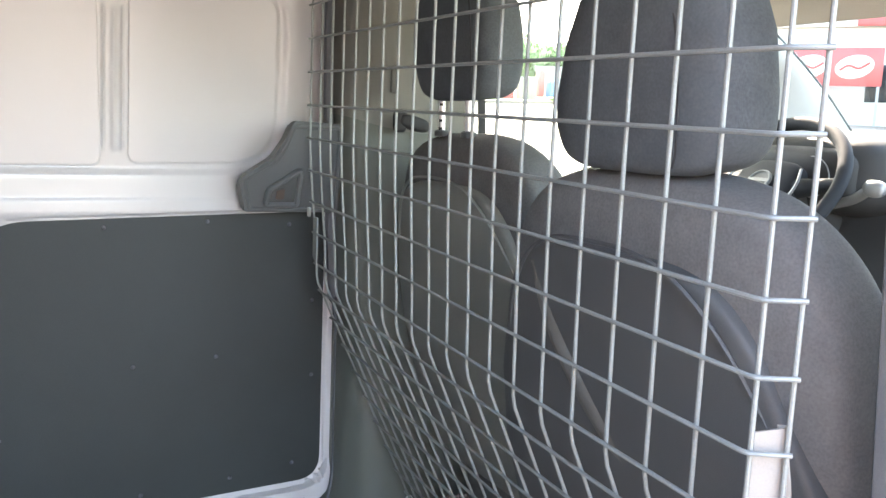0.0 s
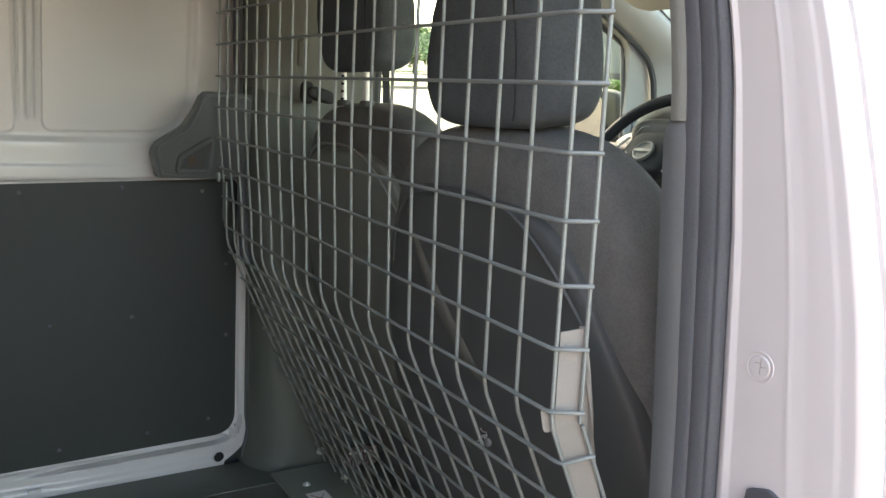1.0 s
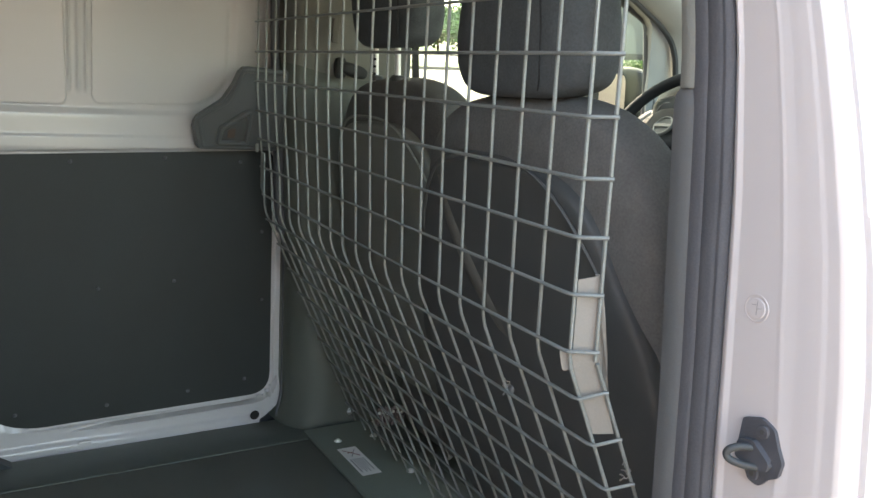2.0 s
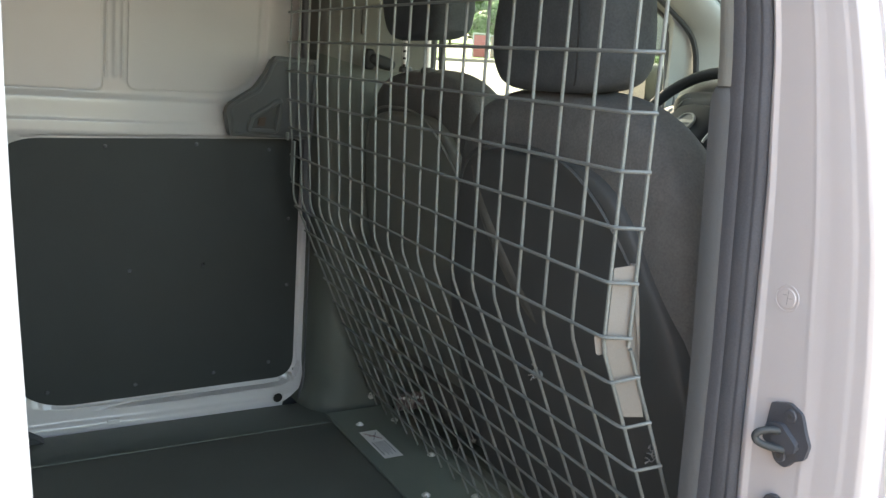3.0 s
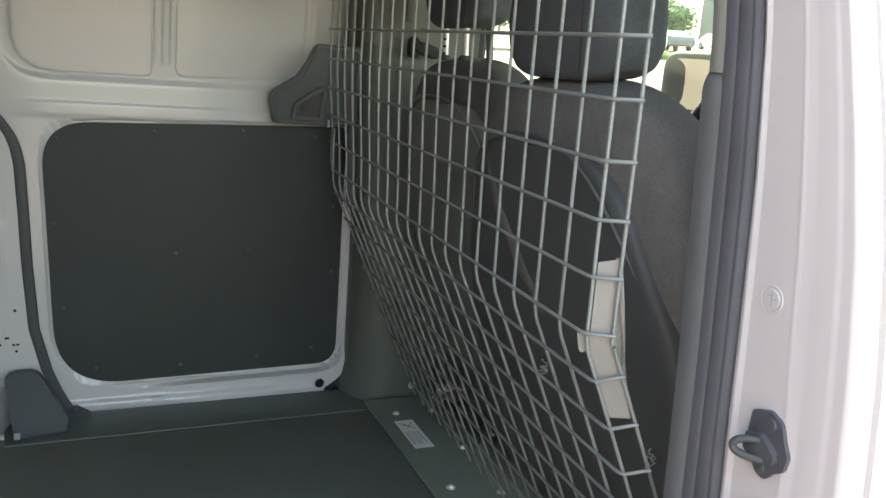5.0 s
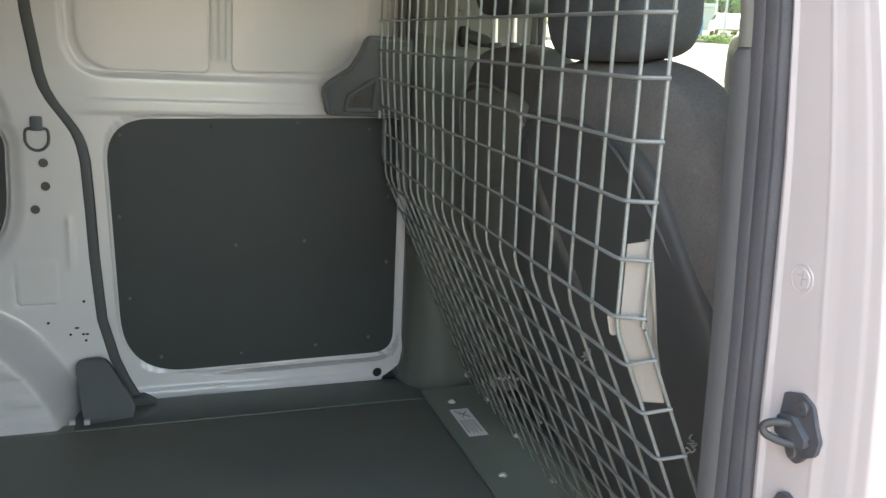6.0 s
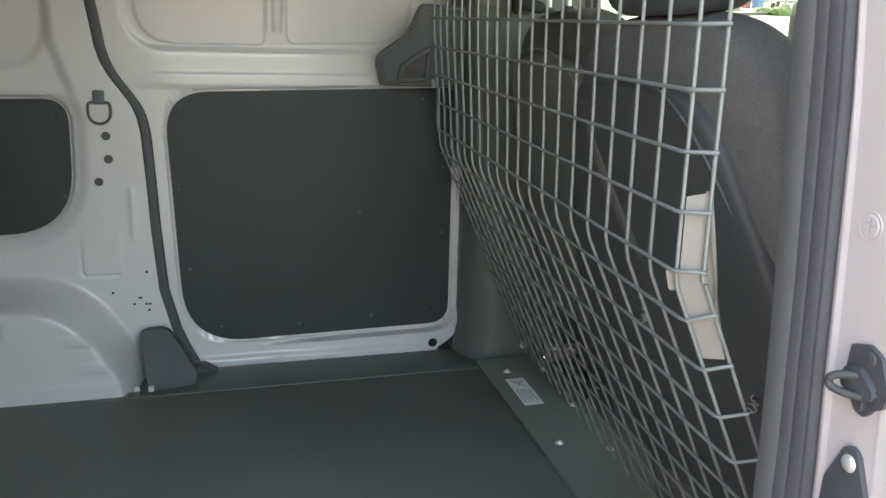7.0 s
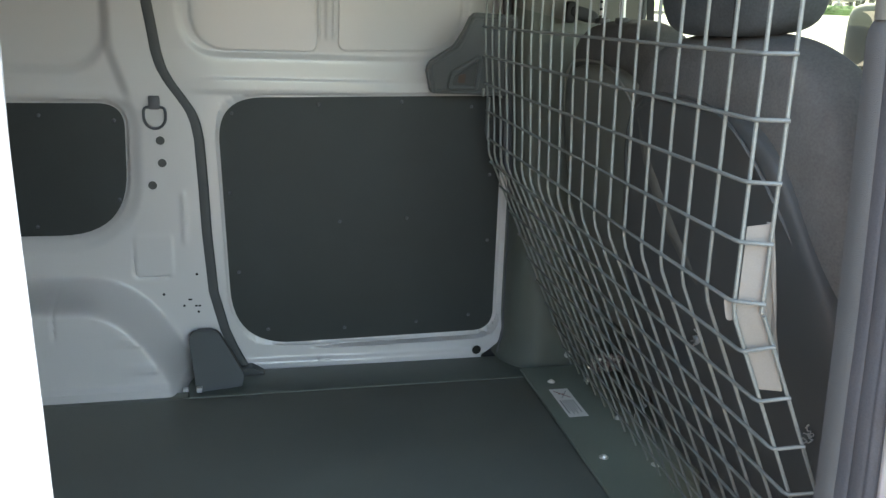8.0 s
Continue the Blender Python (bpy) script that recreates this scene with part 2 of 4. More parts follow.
def smooth_line(pts, n=8):
    """Catmull-Rom through the points."""
    pts = [Vector(p) for p in pts]
    q = [pts[0] * 2 - pts[1], *pts, pts[-1] * 2 - pts[-2]]
    out = []
    for i in range(1, len(q) - 2):
        for j in range(n):
            f = j / n
            out.append(0.5 * (2 * q[i] + (q[i + 1] - q[i - 1]) * f + (2 * q[i - 1] - 5 * q[i] + 4 * q[i + 1] - q[i + 2]) * f * f + (3 * q[i] - q[i - 1] - 3 * q[i + 1] + q[i + 2]) * f ** 3))
    out.append(pts[-1])
    return out


def blob(c, size, e1=0.5, e2=0.5, rot=(0, 0, 0), nu=40, nv=24, shape=None):
    """A superellipsoid, boxier for small exponents; shape may move its points, which run from -1 to 1."""
    bm = bmesh.new()

    def sp(v, e):
        return math.copysign(abs(v) ** e, v)
    rows = []
    for i in range(nv + 1):
        ph = -math.pi / 2 + math.pi * i / nv
        row = []
        for j in range(nu):
            th = 2 * math.pi * j / nu
            p = Vector((sp(math.cos(ph), e1) * sp(math.cos(th), e2), sp(math.cos(ph), e1) * sp(math.sin(th), e2), sp(math.sin(ph), e1)))
            if shape:
                p = Vector(shape(*p))
            row.append(p)
        rows.append(row)
    m = pose(*c, *rot) @ Matrix.Diagonal((*size, 1))
    lo, hi = bm.verts.new(m @ rows[0][0]), bm.verts.new(m @ rows[-1][0])
    vs = [[bm.verts.new(m @ p) for p in row] for row in rows[1:-1]]
    for a, b in zip(vs, vs[1:]):
        for j in range(nu):
            bm.faces.new((a[j], a[(j + 1) % nu], b[(j + 1) % nu], b[j]))
    for j in range(nu):
        bm.faces.new((lo, vs[0][(j + 1) % nu], vs[0][j]))
        bm.faces.new((hi, vs[-1][j], vs[-1][(j + 1) % nu]))
    return bm


def add_disc(bm, c, axis, r, h, sides=20, bevel=0.0):
    """A short cylinder from c along axis."""
    c, axis = Vector(c), Vector(axis).normalized()
    u = axis.orthogonal().normalized()
    w = axis.cross(u)
    prof = [(r, 0.0), (r, h - bevel), (r - bevel, h)] if bevel else [(r, 0.0), (r, h)]
    rings = [[bm.verts.new(c + axis * d + (u * math.cos(q) + w * math.sin(q)) * rr) for q in (2 * math.pi * j / sides for j in range(sides))] for rr, d in prof]
    for x, y in zip(rings, rings[1:]):
        for j in range(sides):
            bm.faces.new((x[j], x[(j + 1) % sides], y[(j + 1) % sides], y[j]))
    bm.faces.new(rings[-1])
    bm.faces.new(list(reversed(rings[0])))
    return bm


def disc(c, axis, r, h, sides=20, bevel=0.0):
    return add_disc(bmesh.new(), c, axis, r, h, sides, bevel)


def dome(c, axis, r, h, sides=14, rings=4):
    """A domed screw head."""
    bm = bmesh.new()
    c, axis = Vector(c), Vector(axis).normalized()
    u = axis.orthogonal().normalized()
    w = axis.cross(u)
    rr = [[bm.verts.new(c + axis * h * math.sin(a) + (u * math.cos(q) + w * math.sin(q)) * r * math.cos(a)) for q in (2 * math.pi * j / sides for j in range(sides))] for a in (math.pi / 2 * i / rings for i in range(rings))]
    top = bm.verts.new(c + axis * h)
    for x, y in zip(rr, rr[1:]):
        for j in range(sides):
            bm.faces.new((x[j], x[(j + 1) % sides], y[(j + 1) % sides], y[j]))
    for j in range(sides):
        bm.faces.new((rr[-1][j], rr[-1][(j + 1) % sides], top))
    bm.faces.new(list(reversed(rr[0])))
    return bm


def lerp(table, v):
    return float(np.interp(v, [a for a, _ in table], [b for _, b in table]))


def step(e0, e1, v):
    t = min(1.0, max(0.0, (v - e0) / (e1 - e0)))
    return t * t * (3 - 2 * t)


def rrect(x, z, cx, cz, hx, hz, r):
    """Signed distance to a rounded rectangle, negative inside."""
    qx, qz = abs(x - cx) - hx + r, abs(z - cz) - hz + r
    return math.hypot(max(qx, 0), max(qz, 0)) + min(max(qx, qz), 0) - r


def span(a, b, d):
    k = max(1, round((b - a) / d))
    return [a + (b - a) * i / k for i in range(k + 1)]


def sheet(us, vs, pos, shift):
    """A pressed sheet of metal or plastic over a grid, closed at its rim by a fold of the given shift."""
    bm = bmesh.new()
    grid = [[bm.verts.new(pos(u, v)) for v in vs] for u in us]
    for i in range(len(us) - 1):
        for j in range(len(vs) - 1):
            bm.faces.new((grid[i][j], grid[i + 1][j], grid[i + 1][j + 1], grid[i][j + 1]))
    r = bmesh.ops.extrude_edge_only(bm, edges=[e for e in bm.edges if e.is_boundary])
    bmesh.ops.translate(bm, vec=shift, verts=[g for g in r["geom"] if isinstance(g, bmesh.types.BMVert)])
    return bm


def inside(outline):
    """Signed distance to a closed outline, negative inside."""
    p = np.array([(a[0], a[1]) for a in outline])
    q = np.roll(p, -1, axis=0)
    d = q - p
    dd = (d * d).sum(1) + 1e-12

    def f(x, z):
        w = np.array((x, z)) - p
        t = np.clip((w * d).sum(1) / dd, 0, 1)
        dist = np.sqrt((((w - d * t[:, None]) ** 2).sum(1)).min())
        cross = ((p[:, 1] > z) != (q[:, 1] > z)) & (x < d[:, 0] * (z - p[:, 1]) / np.where(d[:, 1] == 0, 1e-9, d[:, 1]) + p[:, 0])
        return -dist if cross.sum() % 2 else dist
    return f


# ---- setting: ground and van body ----
GROUND = -0.55
ROOF = 1.27


def gz(x, y):
    """The lot rises gently away from the van."""
    return GROUND + 0.060 * (x * 0.59 + y * 0.81)


gb0 = bmesh.new()
gb0.faces.new([gb0.verts.new((x, y, gz(x, y))) for x, y in ((-400, -400), (400, -400), (400, 400), (-400, 400))])
setting("ground", gb0, CONCRETE, "pale sunlit concrete parking lot, slightly stained", smooth=False)

# Added wall, never in view: cuts sky light on the jamb and bounces pink.
BOUNCEWALL = material("pinkish_bounce_wall", (0.36, 0.27, 0.235), 0.85, vary=0.1, vscale=1.5, grain=0.2, gscale=40, bump=0.3, bscale=60)
setting("wall_bounce", box((-8.4, -26.0, gz(-8, 0) - 2.0), (-7.9, 6.0, gz(-8, 0) + 5.2), 0.03), BOUNCEWALL, "plain unseen wall added behind the van to block sky and bounce pinkish light", smooth=False)

# far sliding door, seen from the inside
SEAL = [(-0.05, -0.452), (0.0, -0.474), (0.05, -0.499), (0.1, -0.519), (0.197, -0.543), (0.345, -0.554), (0.45, -0.558), (0.562, -0.564), (0.60, -0.571), (0.626, -0.581), (0.655, -0.600), (0.687, -0.623), (0.72, -0.640), (0.754, -0.649), (0.8, -0.655), (0.868, -0.665), (1.0, -0.675), (1.3, -0.68)]
DOOR_R = [(-0.045, 0.128), (-0.004, 0.134), (0.003, 0.148), (0.010, 0.166), (0.022, 0.180), (0.045, 0.191), (0.08, 0.198), (1.4, 0.198)]
DOOR_Y = 1.319
PANEL_OUT = rounded([(-0.498, 0.046), (-0.523, 0.652), (0.166, 0.668), (0.166, 0.056)], [0.15, 0.10, 0.02, 0.055], 12)
in_panel = inside(PANEL_OUT)
in_pad_a = inside(rounded([(-0.575, 0.760), (-0.2935, 0.7605), (-0.302, 1.12), (-0.575, 1.12)], [0.09, 0.020, 0.03, 0.09], 8))
in_pad_b = inside(rounded([(-0.2435, 0.765), (0.047, 0.772), (0.048, 1.12), (-0.2435, 1.12)], [0.022, 0.10, 0.07, 0.022], 8))
in_blank = inside(rounded([(-0.605, 0.744), (0.067, 0.744), (0.067, 1.156), (-0.605, 1.156)], [0.10, 0.13, 0.13, 0.10], 10))
BELT = [(0.0, 0.0), (0.660, 0.0), (0.668, -0.003), (0.673, -0.004), (0.693, -0.0036), (0.700, -0.0012), (0.735, -0.0008), (0.748, 0.0), (1.4, 0.0)]


def door_y(x, z):
    y = DOOR_Y
    y += 0.007 * step(0.0085, 0.004, in_panel(x, z))
    fade = step(-0.62, -0.50, x)
    y += lerp(BELT, z) * fade
    blank = in_blank(x, z)
    y += 0.006 * step(0.003, -0.014, blank)
    y -= 0.0026 * step(0.0012, -0.0012, min(in_pad_a(x, z), in_pad_b(x, z)))
    if z > 0.77:
        for c, w in ((-0.2885, 0.0032), (-0.2695, 0.0052), (-0.2545, 0.0032)):
            y -= 0.0030 * math.exp(-((x - c) / w) ** 2) * step(0.783, 0.803, z) * step(1.062, 1.050, z)
    y -= 0.10 * max(0.0, z - 0.76)
    # lower groove and the turned edge at the sill
    d = in_panel(x, z)
    low = step(-0.33, -0.18, x) * step(0.10, 0.07, z)
    y -= 0.008 * step(0.016, 0.020, d) * low
    y += 0.018 * step(0.0105, 0.0125, d) * step(0.0195, 0.0165, d) * low
    y -= 0.010 * step(0.012, 0.0, z)
    return y


zs = sorted(span(-0.045, 0.018, 0.0035) + span(0.020, 0.046, 0.0018) + span(0.055, 0.655, 0.011) + span(0.66, 0.80, 0.0026) + span(0.806, ROOF, 0.006))
us = sorted(span(0.0, 0.40, 0.0042) + span(0.402, 0.505, 0.0015) + span(0.509, 1.0, 0.0042))
far_door = setting("door_1", sheet(us, zs, lambda u, z: (lerp(SEAL, z) + u * (lerp(DOOR_R, z) - lerp(SEAL, z)), door_y(lerp(SEAL, z) + u * (lerp(DOOR_R, z) - lerp(SEAL, z)), z), z), (0, 0.06, 0)), WHITE, "closed white painted sliding door with a black inner panel")
part("inner_panel", slab(PANEL_OUT, lambda a, b, d: (a, DOOR_Y + 0.0075 - d, b), 0.004, 0.0), PANEL, far_door, "matt black plastic panel fixed with small screws")
HEADS = [(-0.238, 0.356), (-0.071, 0.362), (-0.49, 0.617), (-0.29, 0.640), (-0.09, 0.649), (0.085, 0.640), (-0.498, 0.43), (-0.482, 0.235), (-0.415, 0.085), (-0.225, 0.080), (-0.04, 0.088), (0.10, 0.10), (0.142, 0.30), (0.14, 0.47)]
for x, z in HEADS:
    part("screw", dome((x, DOOR_Y + 0.0033, z), (0, -1, 0), 0.0046, 0.0028), BLACKMETAL, far_door)
part("sill_tab", box((-0.292, 1.3005, 0.002), (-0.264, 1.306, 0.009), 0.0015, 2), WHITE, far_door)
hole = part("drain_hole", disc((0.119, DOOR_Y - 0.0195, 0.010), (0, -1, 0), 0.0125, 0.003, 24), DEEP, far_door, "round drain hole, its dark inside painted as a black disc")
part("rim", add_tube(bmesh.new(), [(0.119 + 0.0135 * math.cos(a), DOOR_Y - 0.0225, 0.010 + 0.0135 * math.sin(a)) for a in [2 * math.pi * i / 24 for i in range(25)]], 0.0016, 6), WHITE, hole)

# black rubber seal round the far door's rear edge
seal_pts = [(lerp(SEAL, z), 1.285 - 0.10 * max(0, z - 0.76), z) for z in span(-0.03, ROOF, 0.012)]
seal_bm = bmesh.new()
rings = []
for x, y, z in seal_pts:
    ring_pts = [(x + 0.0125 * math.copysign(abs(math.cos(a)) ** 0.5, math.cos(a)), y + 0.008 + 0.0065 * math.copysign(abs(math.sin(a)) ** 0.7, math.sin(a)), z) for a in (2 * math.pi * k / 14 for k in range(14))]
    rings.append([seal_bm.verts.new(p) for p in ring_pts])
for a, b in zip(rings, rings[1:]):
    for k in range(14):
        seal_bm.faces.new((a[k], a[(k + 1) % 14], b[(k + 1) % 14], b[k]))
seal_bm.faces.new(rings[0]), seal_bm.faces.new(list(reversed(rings[-1])))
setting("trim_1", seal_bm, RUBBER, "black rubber weatherstrip along the sliding door edge")

# far rear quarter with wheel arch
REAR_OUT = rounded([(-1.62, 0.338), (-0.727, 0.338), (-0.722, 0.638), (-1.62, 0.630)], [0.10, 0.16, 0.055, 0.05], 12)
in_rear = inside(REAR_OUT)
in_arch = inside([(p[0], p[2]) for p in smooth_line([(-1.80, 0, 0.236), (-1.2, 0, 0.240), (-0.887, 0, 0.240), (-0.781, 0, 0.232), (-0.705, 0, 0.190), (-0.645, 0, 0.116), (-0.602, 0, 0.033), (-0.580, 0, -0.08)], 6)] + [(-1.80, -0.08)])


def quarter_y(x, z):
    y = 1.288
    xb = lerp([(0.3, -0.712), (0.66, -0.716), (0.76, -0.748), (1.3, -0.755)], z)
    rim = in_rear(x, z)
    y += 0.014 * max(step(0.040, 0.008, rim), step(xb + 0.014, xb - 0.014, x) * step(0.60, 0.69, z))
    y += 0.012 * step(0.010, 0.002, rim)
    y += 0.013 * step(0.014, -0.012, rrect(x, z, -1.18, 1.02, 0.425, 0.31, 0.09))
    emb = rrect(x, z, -0.672, 0.29, 0.045, 0.052, 0.012)
    y += 0.0042 * math.exp(-(emb / 0.003) ** 2) * step(0.33, 0.27, z) * step(-0.63, -0.65, x + 1.2 * max(0.0, z - 0.25)) - 0.0012 * step(0.0, -0.006, emb)
    y -= 0.004 * math.exp(-((x + 0.602) / 0.006) ** 2) * step(0.31, 0.34, z) * step(0.442, 0.43, z)
    arch = in_arch(x, z)
    y -= (y - 1.152) * step(0.008, -0.046, arch)
    for cx, cz, hw in ((-0.733, 0.130, 0.044), (-0.702, 0.066, 0.041)):
        y -= 0.0065 * step(0.003, -0.006, rrect(x, z, cx, cz, hw, 0.0125, 0.009)) * step(cx - hw - 0.01, cx + hw, x)
    y -= 0.012 * step(0.030, 0.018, z) * step(0.01, -0.02, arch)
    y += 0.006 * math.exp(-((x + 0.875) / 0.004) ** 2) * step(0.13, 0.16, z) * step(0.24, 0.22, z)
    y -= 0.10 * max(0.0, z - 0.76)
    return y


qz = sorted(span(-0.045, 0.27, 0.0045) + span(0.276, ROOF, 0.007))
qu = sorted(span(0.0, 0.68, 0.02) + span(0.69, 1.0, 0.0032))
quarter = setting("wall_far", sheet(qu, qz, lambda u, z: (-1.75 + u * (lerp(SEAL, z) + 1.75), quarter_y(-1.75 + u * (lerp(SEAL, z) + 1.75), z), z), (0, 0.07, 0)), WHITE, "white painted pressed steel quarter panel with wheel arch")
part("inner_panel", slab(REAR_OUT, lambda a, b, d: (a, 1.3115 - d, b), 0.004), PANEL, quarter, "matt black plastic quarter panel cover")
for x, z in [(-0.745, 0.60), (-0.743, 0.42), (-0.90, 0.61), (-0.92, 0.36)]:
    part("screw", dome((x, 1.3080, z), (0, -1, 0), 0.0046, 0.0028), BLACKMETAL, quarter)
for x, z in [(-0.647, 0.558), (-0.645, 0.507), (-0.668, 0.456)]:
    p = part("hole_plug", disc((x, 1.2885, z), (0, -1, 0), 0.0098, 0.0018, 22, 0.0008), HOLE, quarter, "dark round hole plug")
    part("rim", add_tube(bmesh.new(), [(x + 0.0107 * math.cos(a), 1.2872, z + 0.0107 * math.sin(a)) for a in [2 * math.pi * i / 22 for i in range(23)]], 0.0011, 6), WHITE, p)
# Small holes and slots: flat black pieces paint the shade inside.
for x, z, r in [(-0.579, 0.243, 0.0032), (-0.655, 0.196, 0.0032), (-0.610, 0.166, 0.003), (-0.578, 0.150, 0.003)]:
    part("hole_plug", disc((x, 1.2885, z), (0, -1, 0), r, 0.0012, 12), DEEP, quarter)
for x, z, h in [(-0.596, 0.181, 0.0045), (-0.583, 0.165, 0.003), (-0.575, 0.165, 0.003)]:
    part("hole_plug", box((x - h, 1.287, z - 0.0022), (x + h, 1.2885, z + 0.0022), 0.0007, 1), DEEP, quarter)

# tie-down ring on the pillar
ring = thing("tie_down_ring", "black steel tie-down D-ring hanging on the white pillar", "tie-down", (-0.656, 1.288, 0.64))
part("bracket", box((-0.012, -0.011, -0.012), (0.012, 0.0, 0.018), 0.003), BLACKMETAL, ring)
arc = [(0.0230 * math.cos(a), -0.0065, -0.030 + 0.0245 * math.sin(a)) for a in [math.pi + math.pi * i / 14 for i in range(15)]]
part("ring", tube(smooth_line([(0.0, -0.006, -0.008), (-0.017, -0.006, -0.008), (-0.0225, -0.0065, -0.015), *arc, (0.0225, -0.0065, -0.015), (0.017, -0.006, -0.008), (0.0, -0.006, -0.008)], 3), 0.0032, 8), BLACKMETAL, ring)

# floor, sill and their edges
floor = setting("floor", box((-1.76, -0.13, -0.03), (0.40, 1.128, 0.0), 0.003, 2), MAT, "black textured rubber cargo floor mat")
part("floor_edge", box((-1.76, 1.1285, -0.03), (-0.60, 1.165, -0.001), 0.002, 1), MAT, floor)
setting("floor_sill", box((-0.605, 1.129, -0.045), (0.36, 1.301, -0.0115), 0.003, 2), SILLMAT, "black plastic step cover along the sliding door sill")
setting("baseboard", tube([(-0.60, 1.127, -0.0020), (0.23, 1.127, -0.0020)], 0.0040, 8), SILLMAT, "raised black edge of the floor mat")
for x in (-0.608, -0.578):
    c = solid("floor_clip", box((x - 0.006, 1.166, -0.006), (x + 0.006, 1.180, 0.005), 0.001, 1), POLISHED, "small bare metal clip at the floor edge", "clip", "floor clips")
wo = rounded([(-0.584, -0.012), (-0.604, 0.112), (-0.536, 0.112), (-0.476, 0.010), (-0.482, -0.012)], [0.01, 0.020, 0.022, 0.012, 0.005], 6)
solid("wheel_arch_trim", slab(wo, lambda a, b, d: (a, 1.270 - (0.104 - b) * 0.55 - d + 0.02 * step(-0.56, -0.47, a), b), 0.024, 0.009, 4), CAPPL, "dark grey moulded plastic cap at the door sill", "trim cap")
gb = slab(rounded([(-0.500, -0.0115), (-0.498, 0.006), (-0.455, 0.006), (-0.428, -0.0115)], [0.0, 0.006, 0.008, 0.0], 4), lambda a, b, d: (a, 1.266 + d, b), 0.036)
solid("sill_end_cap", gb, CAPPL, "black rubber end piece of the sill cover", "sill cap")

# latch cover at the front top corner of the sliding door
co = rounded([(-0.050, 0.742), (-0.030, 0.675), (0.166, 0.672), (0.146, 0.858), (0.042, 0.861), (0.029, 0.822), (0.011, 0.788), (-0.020, 0.765)], [0.020, 0.008, 0.006, 0.012, 0.012, 0.02, 0.03, 0.03], 6)


def cover_pos(a, b, d):
    return (a, 1.292 - (b - 0.672) * 0.40 - 0.01 * step(-0.03, 0.05, a) - d, b)


cover = thing("latch_cover", "dark grey moulded plastic latch cover with a triangular pocket", "cover", (0, 0, 0))
part("shell", slab(co, cover_pos, 0.030, 0.009, 4), GREYPL, cover)
mid = Vector((0.055, 0.750))
lip = [Vector(cover_pos(*(Vector(p) + (mid - Vector(p)).normalized() * 0.010), 0.0285)) for p in co]
part("raised_edge", add_tube(bmesh.new(), [*lip, lip[0]], 0.0048, 8, False), GREYPL, cover)
po = rounded([(0.012, 0.722), (0.008, 0.690), (0.072, 0.690), (0.072, 0.765)], [0.008, 0.006, 0.006, 0.006], 5)
rimbm = bmesh.new()
pts3 = [Vector(cover_pos(p[0], p[1], 0.032)) for p in po]
add_tube(rimbm, [*pts3, pts3[0]], 0.0062, 8, False)
part("pocket_rim", rimbm, GREYPL, cover)
pin = rounded([(0.017, 0.719), (0.014, 0.695), (0.067, 0.695), (0.067, 0.754)], [0.006, 0.005, 0.005, 0.005], 5)
part("pocket", slab(pin, lambda a, b, d: cover_pos(a, b, 0.0295 + d), 0.002), SHELL, cover, "black recessed pocket")
part("lock_tab", slab(rounded([(0.026, 0.702), (0.026, 0.720), (0.042, 0.724), (0.042, 0.702)], [0.003] * 4, 4), lambda a, b, d: cover_pos(a, b, 0.0315 + d), 0.004, 0.001), REDPL, cover, "faded red lock tab")

# far pillar beside the partition: dark lower trim, beige upper trim


def post_pos(u, z, front=0.56):
    left = lerp([(-0.02, 0.172), (0.012, 0.177), (0.05, 0.190), (0.10, 0.188), (0.45, 0.188), (0.62, 0.172), (0.86, 0.150)], z)
    x = left + u * (front - left)
    roll = math.sqrt(max(0.0, 1 - (1 - min(1, u * 0.41 / 0.045)) ** 2))
    y = 1.300 - 0.075 * roll - 0.035 * step(0.55, 0.0, z) * step(0.02, 0.2, u)
    return (x, y - 0.06 * max(0, z - 0.6), z)


pu = sorted(span(0, 0.14, 0.012) + span(0.16, 1, 0.05))
setting("pillar_trim_lower", sheet(pu, span(-0.012, 0.845, 0.025), lambda u, z: (*post_pos(u, z)[:2], z + 0.034 * max(0, z - 0.5) / 0.345 * (1 - min(1, u * 2.2)) ** 1.5), (0, 0.05, 0)), PILLARPL, "dark grey plastic lower pillar trim")
setting("pillar_trim_upper", sheet(pu, span(0.82, ROOF, 0.03), lambda u, z: (post_pos(u, z, 0.455)[0] + 0.006, post_pos(u, z, 0.455)[1] + 0.012, z), (0, 0.05, 0)), BEIGE, "beige plastic upper pillar trim")
setting("trim_6", box((0.115, 1.342, -0.045), (0.215, 1.352, 0.06), 0.002), RUBBER, "black rubber behind the sliding door corner")
setting("trim_2", tube(smooth_line([(0.176, 1.298, 0.0), (0.186, 1.298, 0.05), (0.190, 1.298, 0.10), (0.189, 1.298, 0.38), (0.180, 1.296, 0.48), (0.168, 1.290, 0.60), (0.158, 1.270, 0.78), (0.144, 1.262, 0.90), (0.131, 1.235, ROOF)], 6), [0.004] * 24 + [0.0135] * 13 + [0.0108] * 12, 8), HAZERUBBER, "black weatherstrip beside the far pillar")

# ceiling, rear and near side
setting("header_near", sheet([-0.62, 0.10], span(1.17, ROOF, 0.03), lambda x, z: (x, -0.135 + 0.35 * (z - 1.17), z), (0, 0.05, 0)), WHITE, "white painted header over the side opening")
setting("ceiling", box((-1.8, -0.12, ROOF), (0.0, 1.36, ROOF + 0.04)), WHITE, "white painted steel roof of the cargo space", smooth=False)
setting("ceiling_cab", box((0.0, -0.12, ROOF - 0.05), (1.19, 1.30, ROOF + 0.04), 0.01), HEADLINER, "beige cloth headliner over the seats")
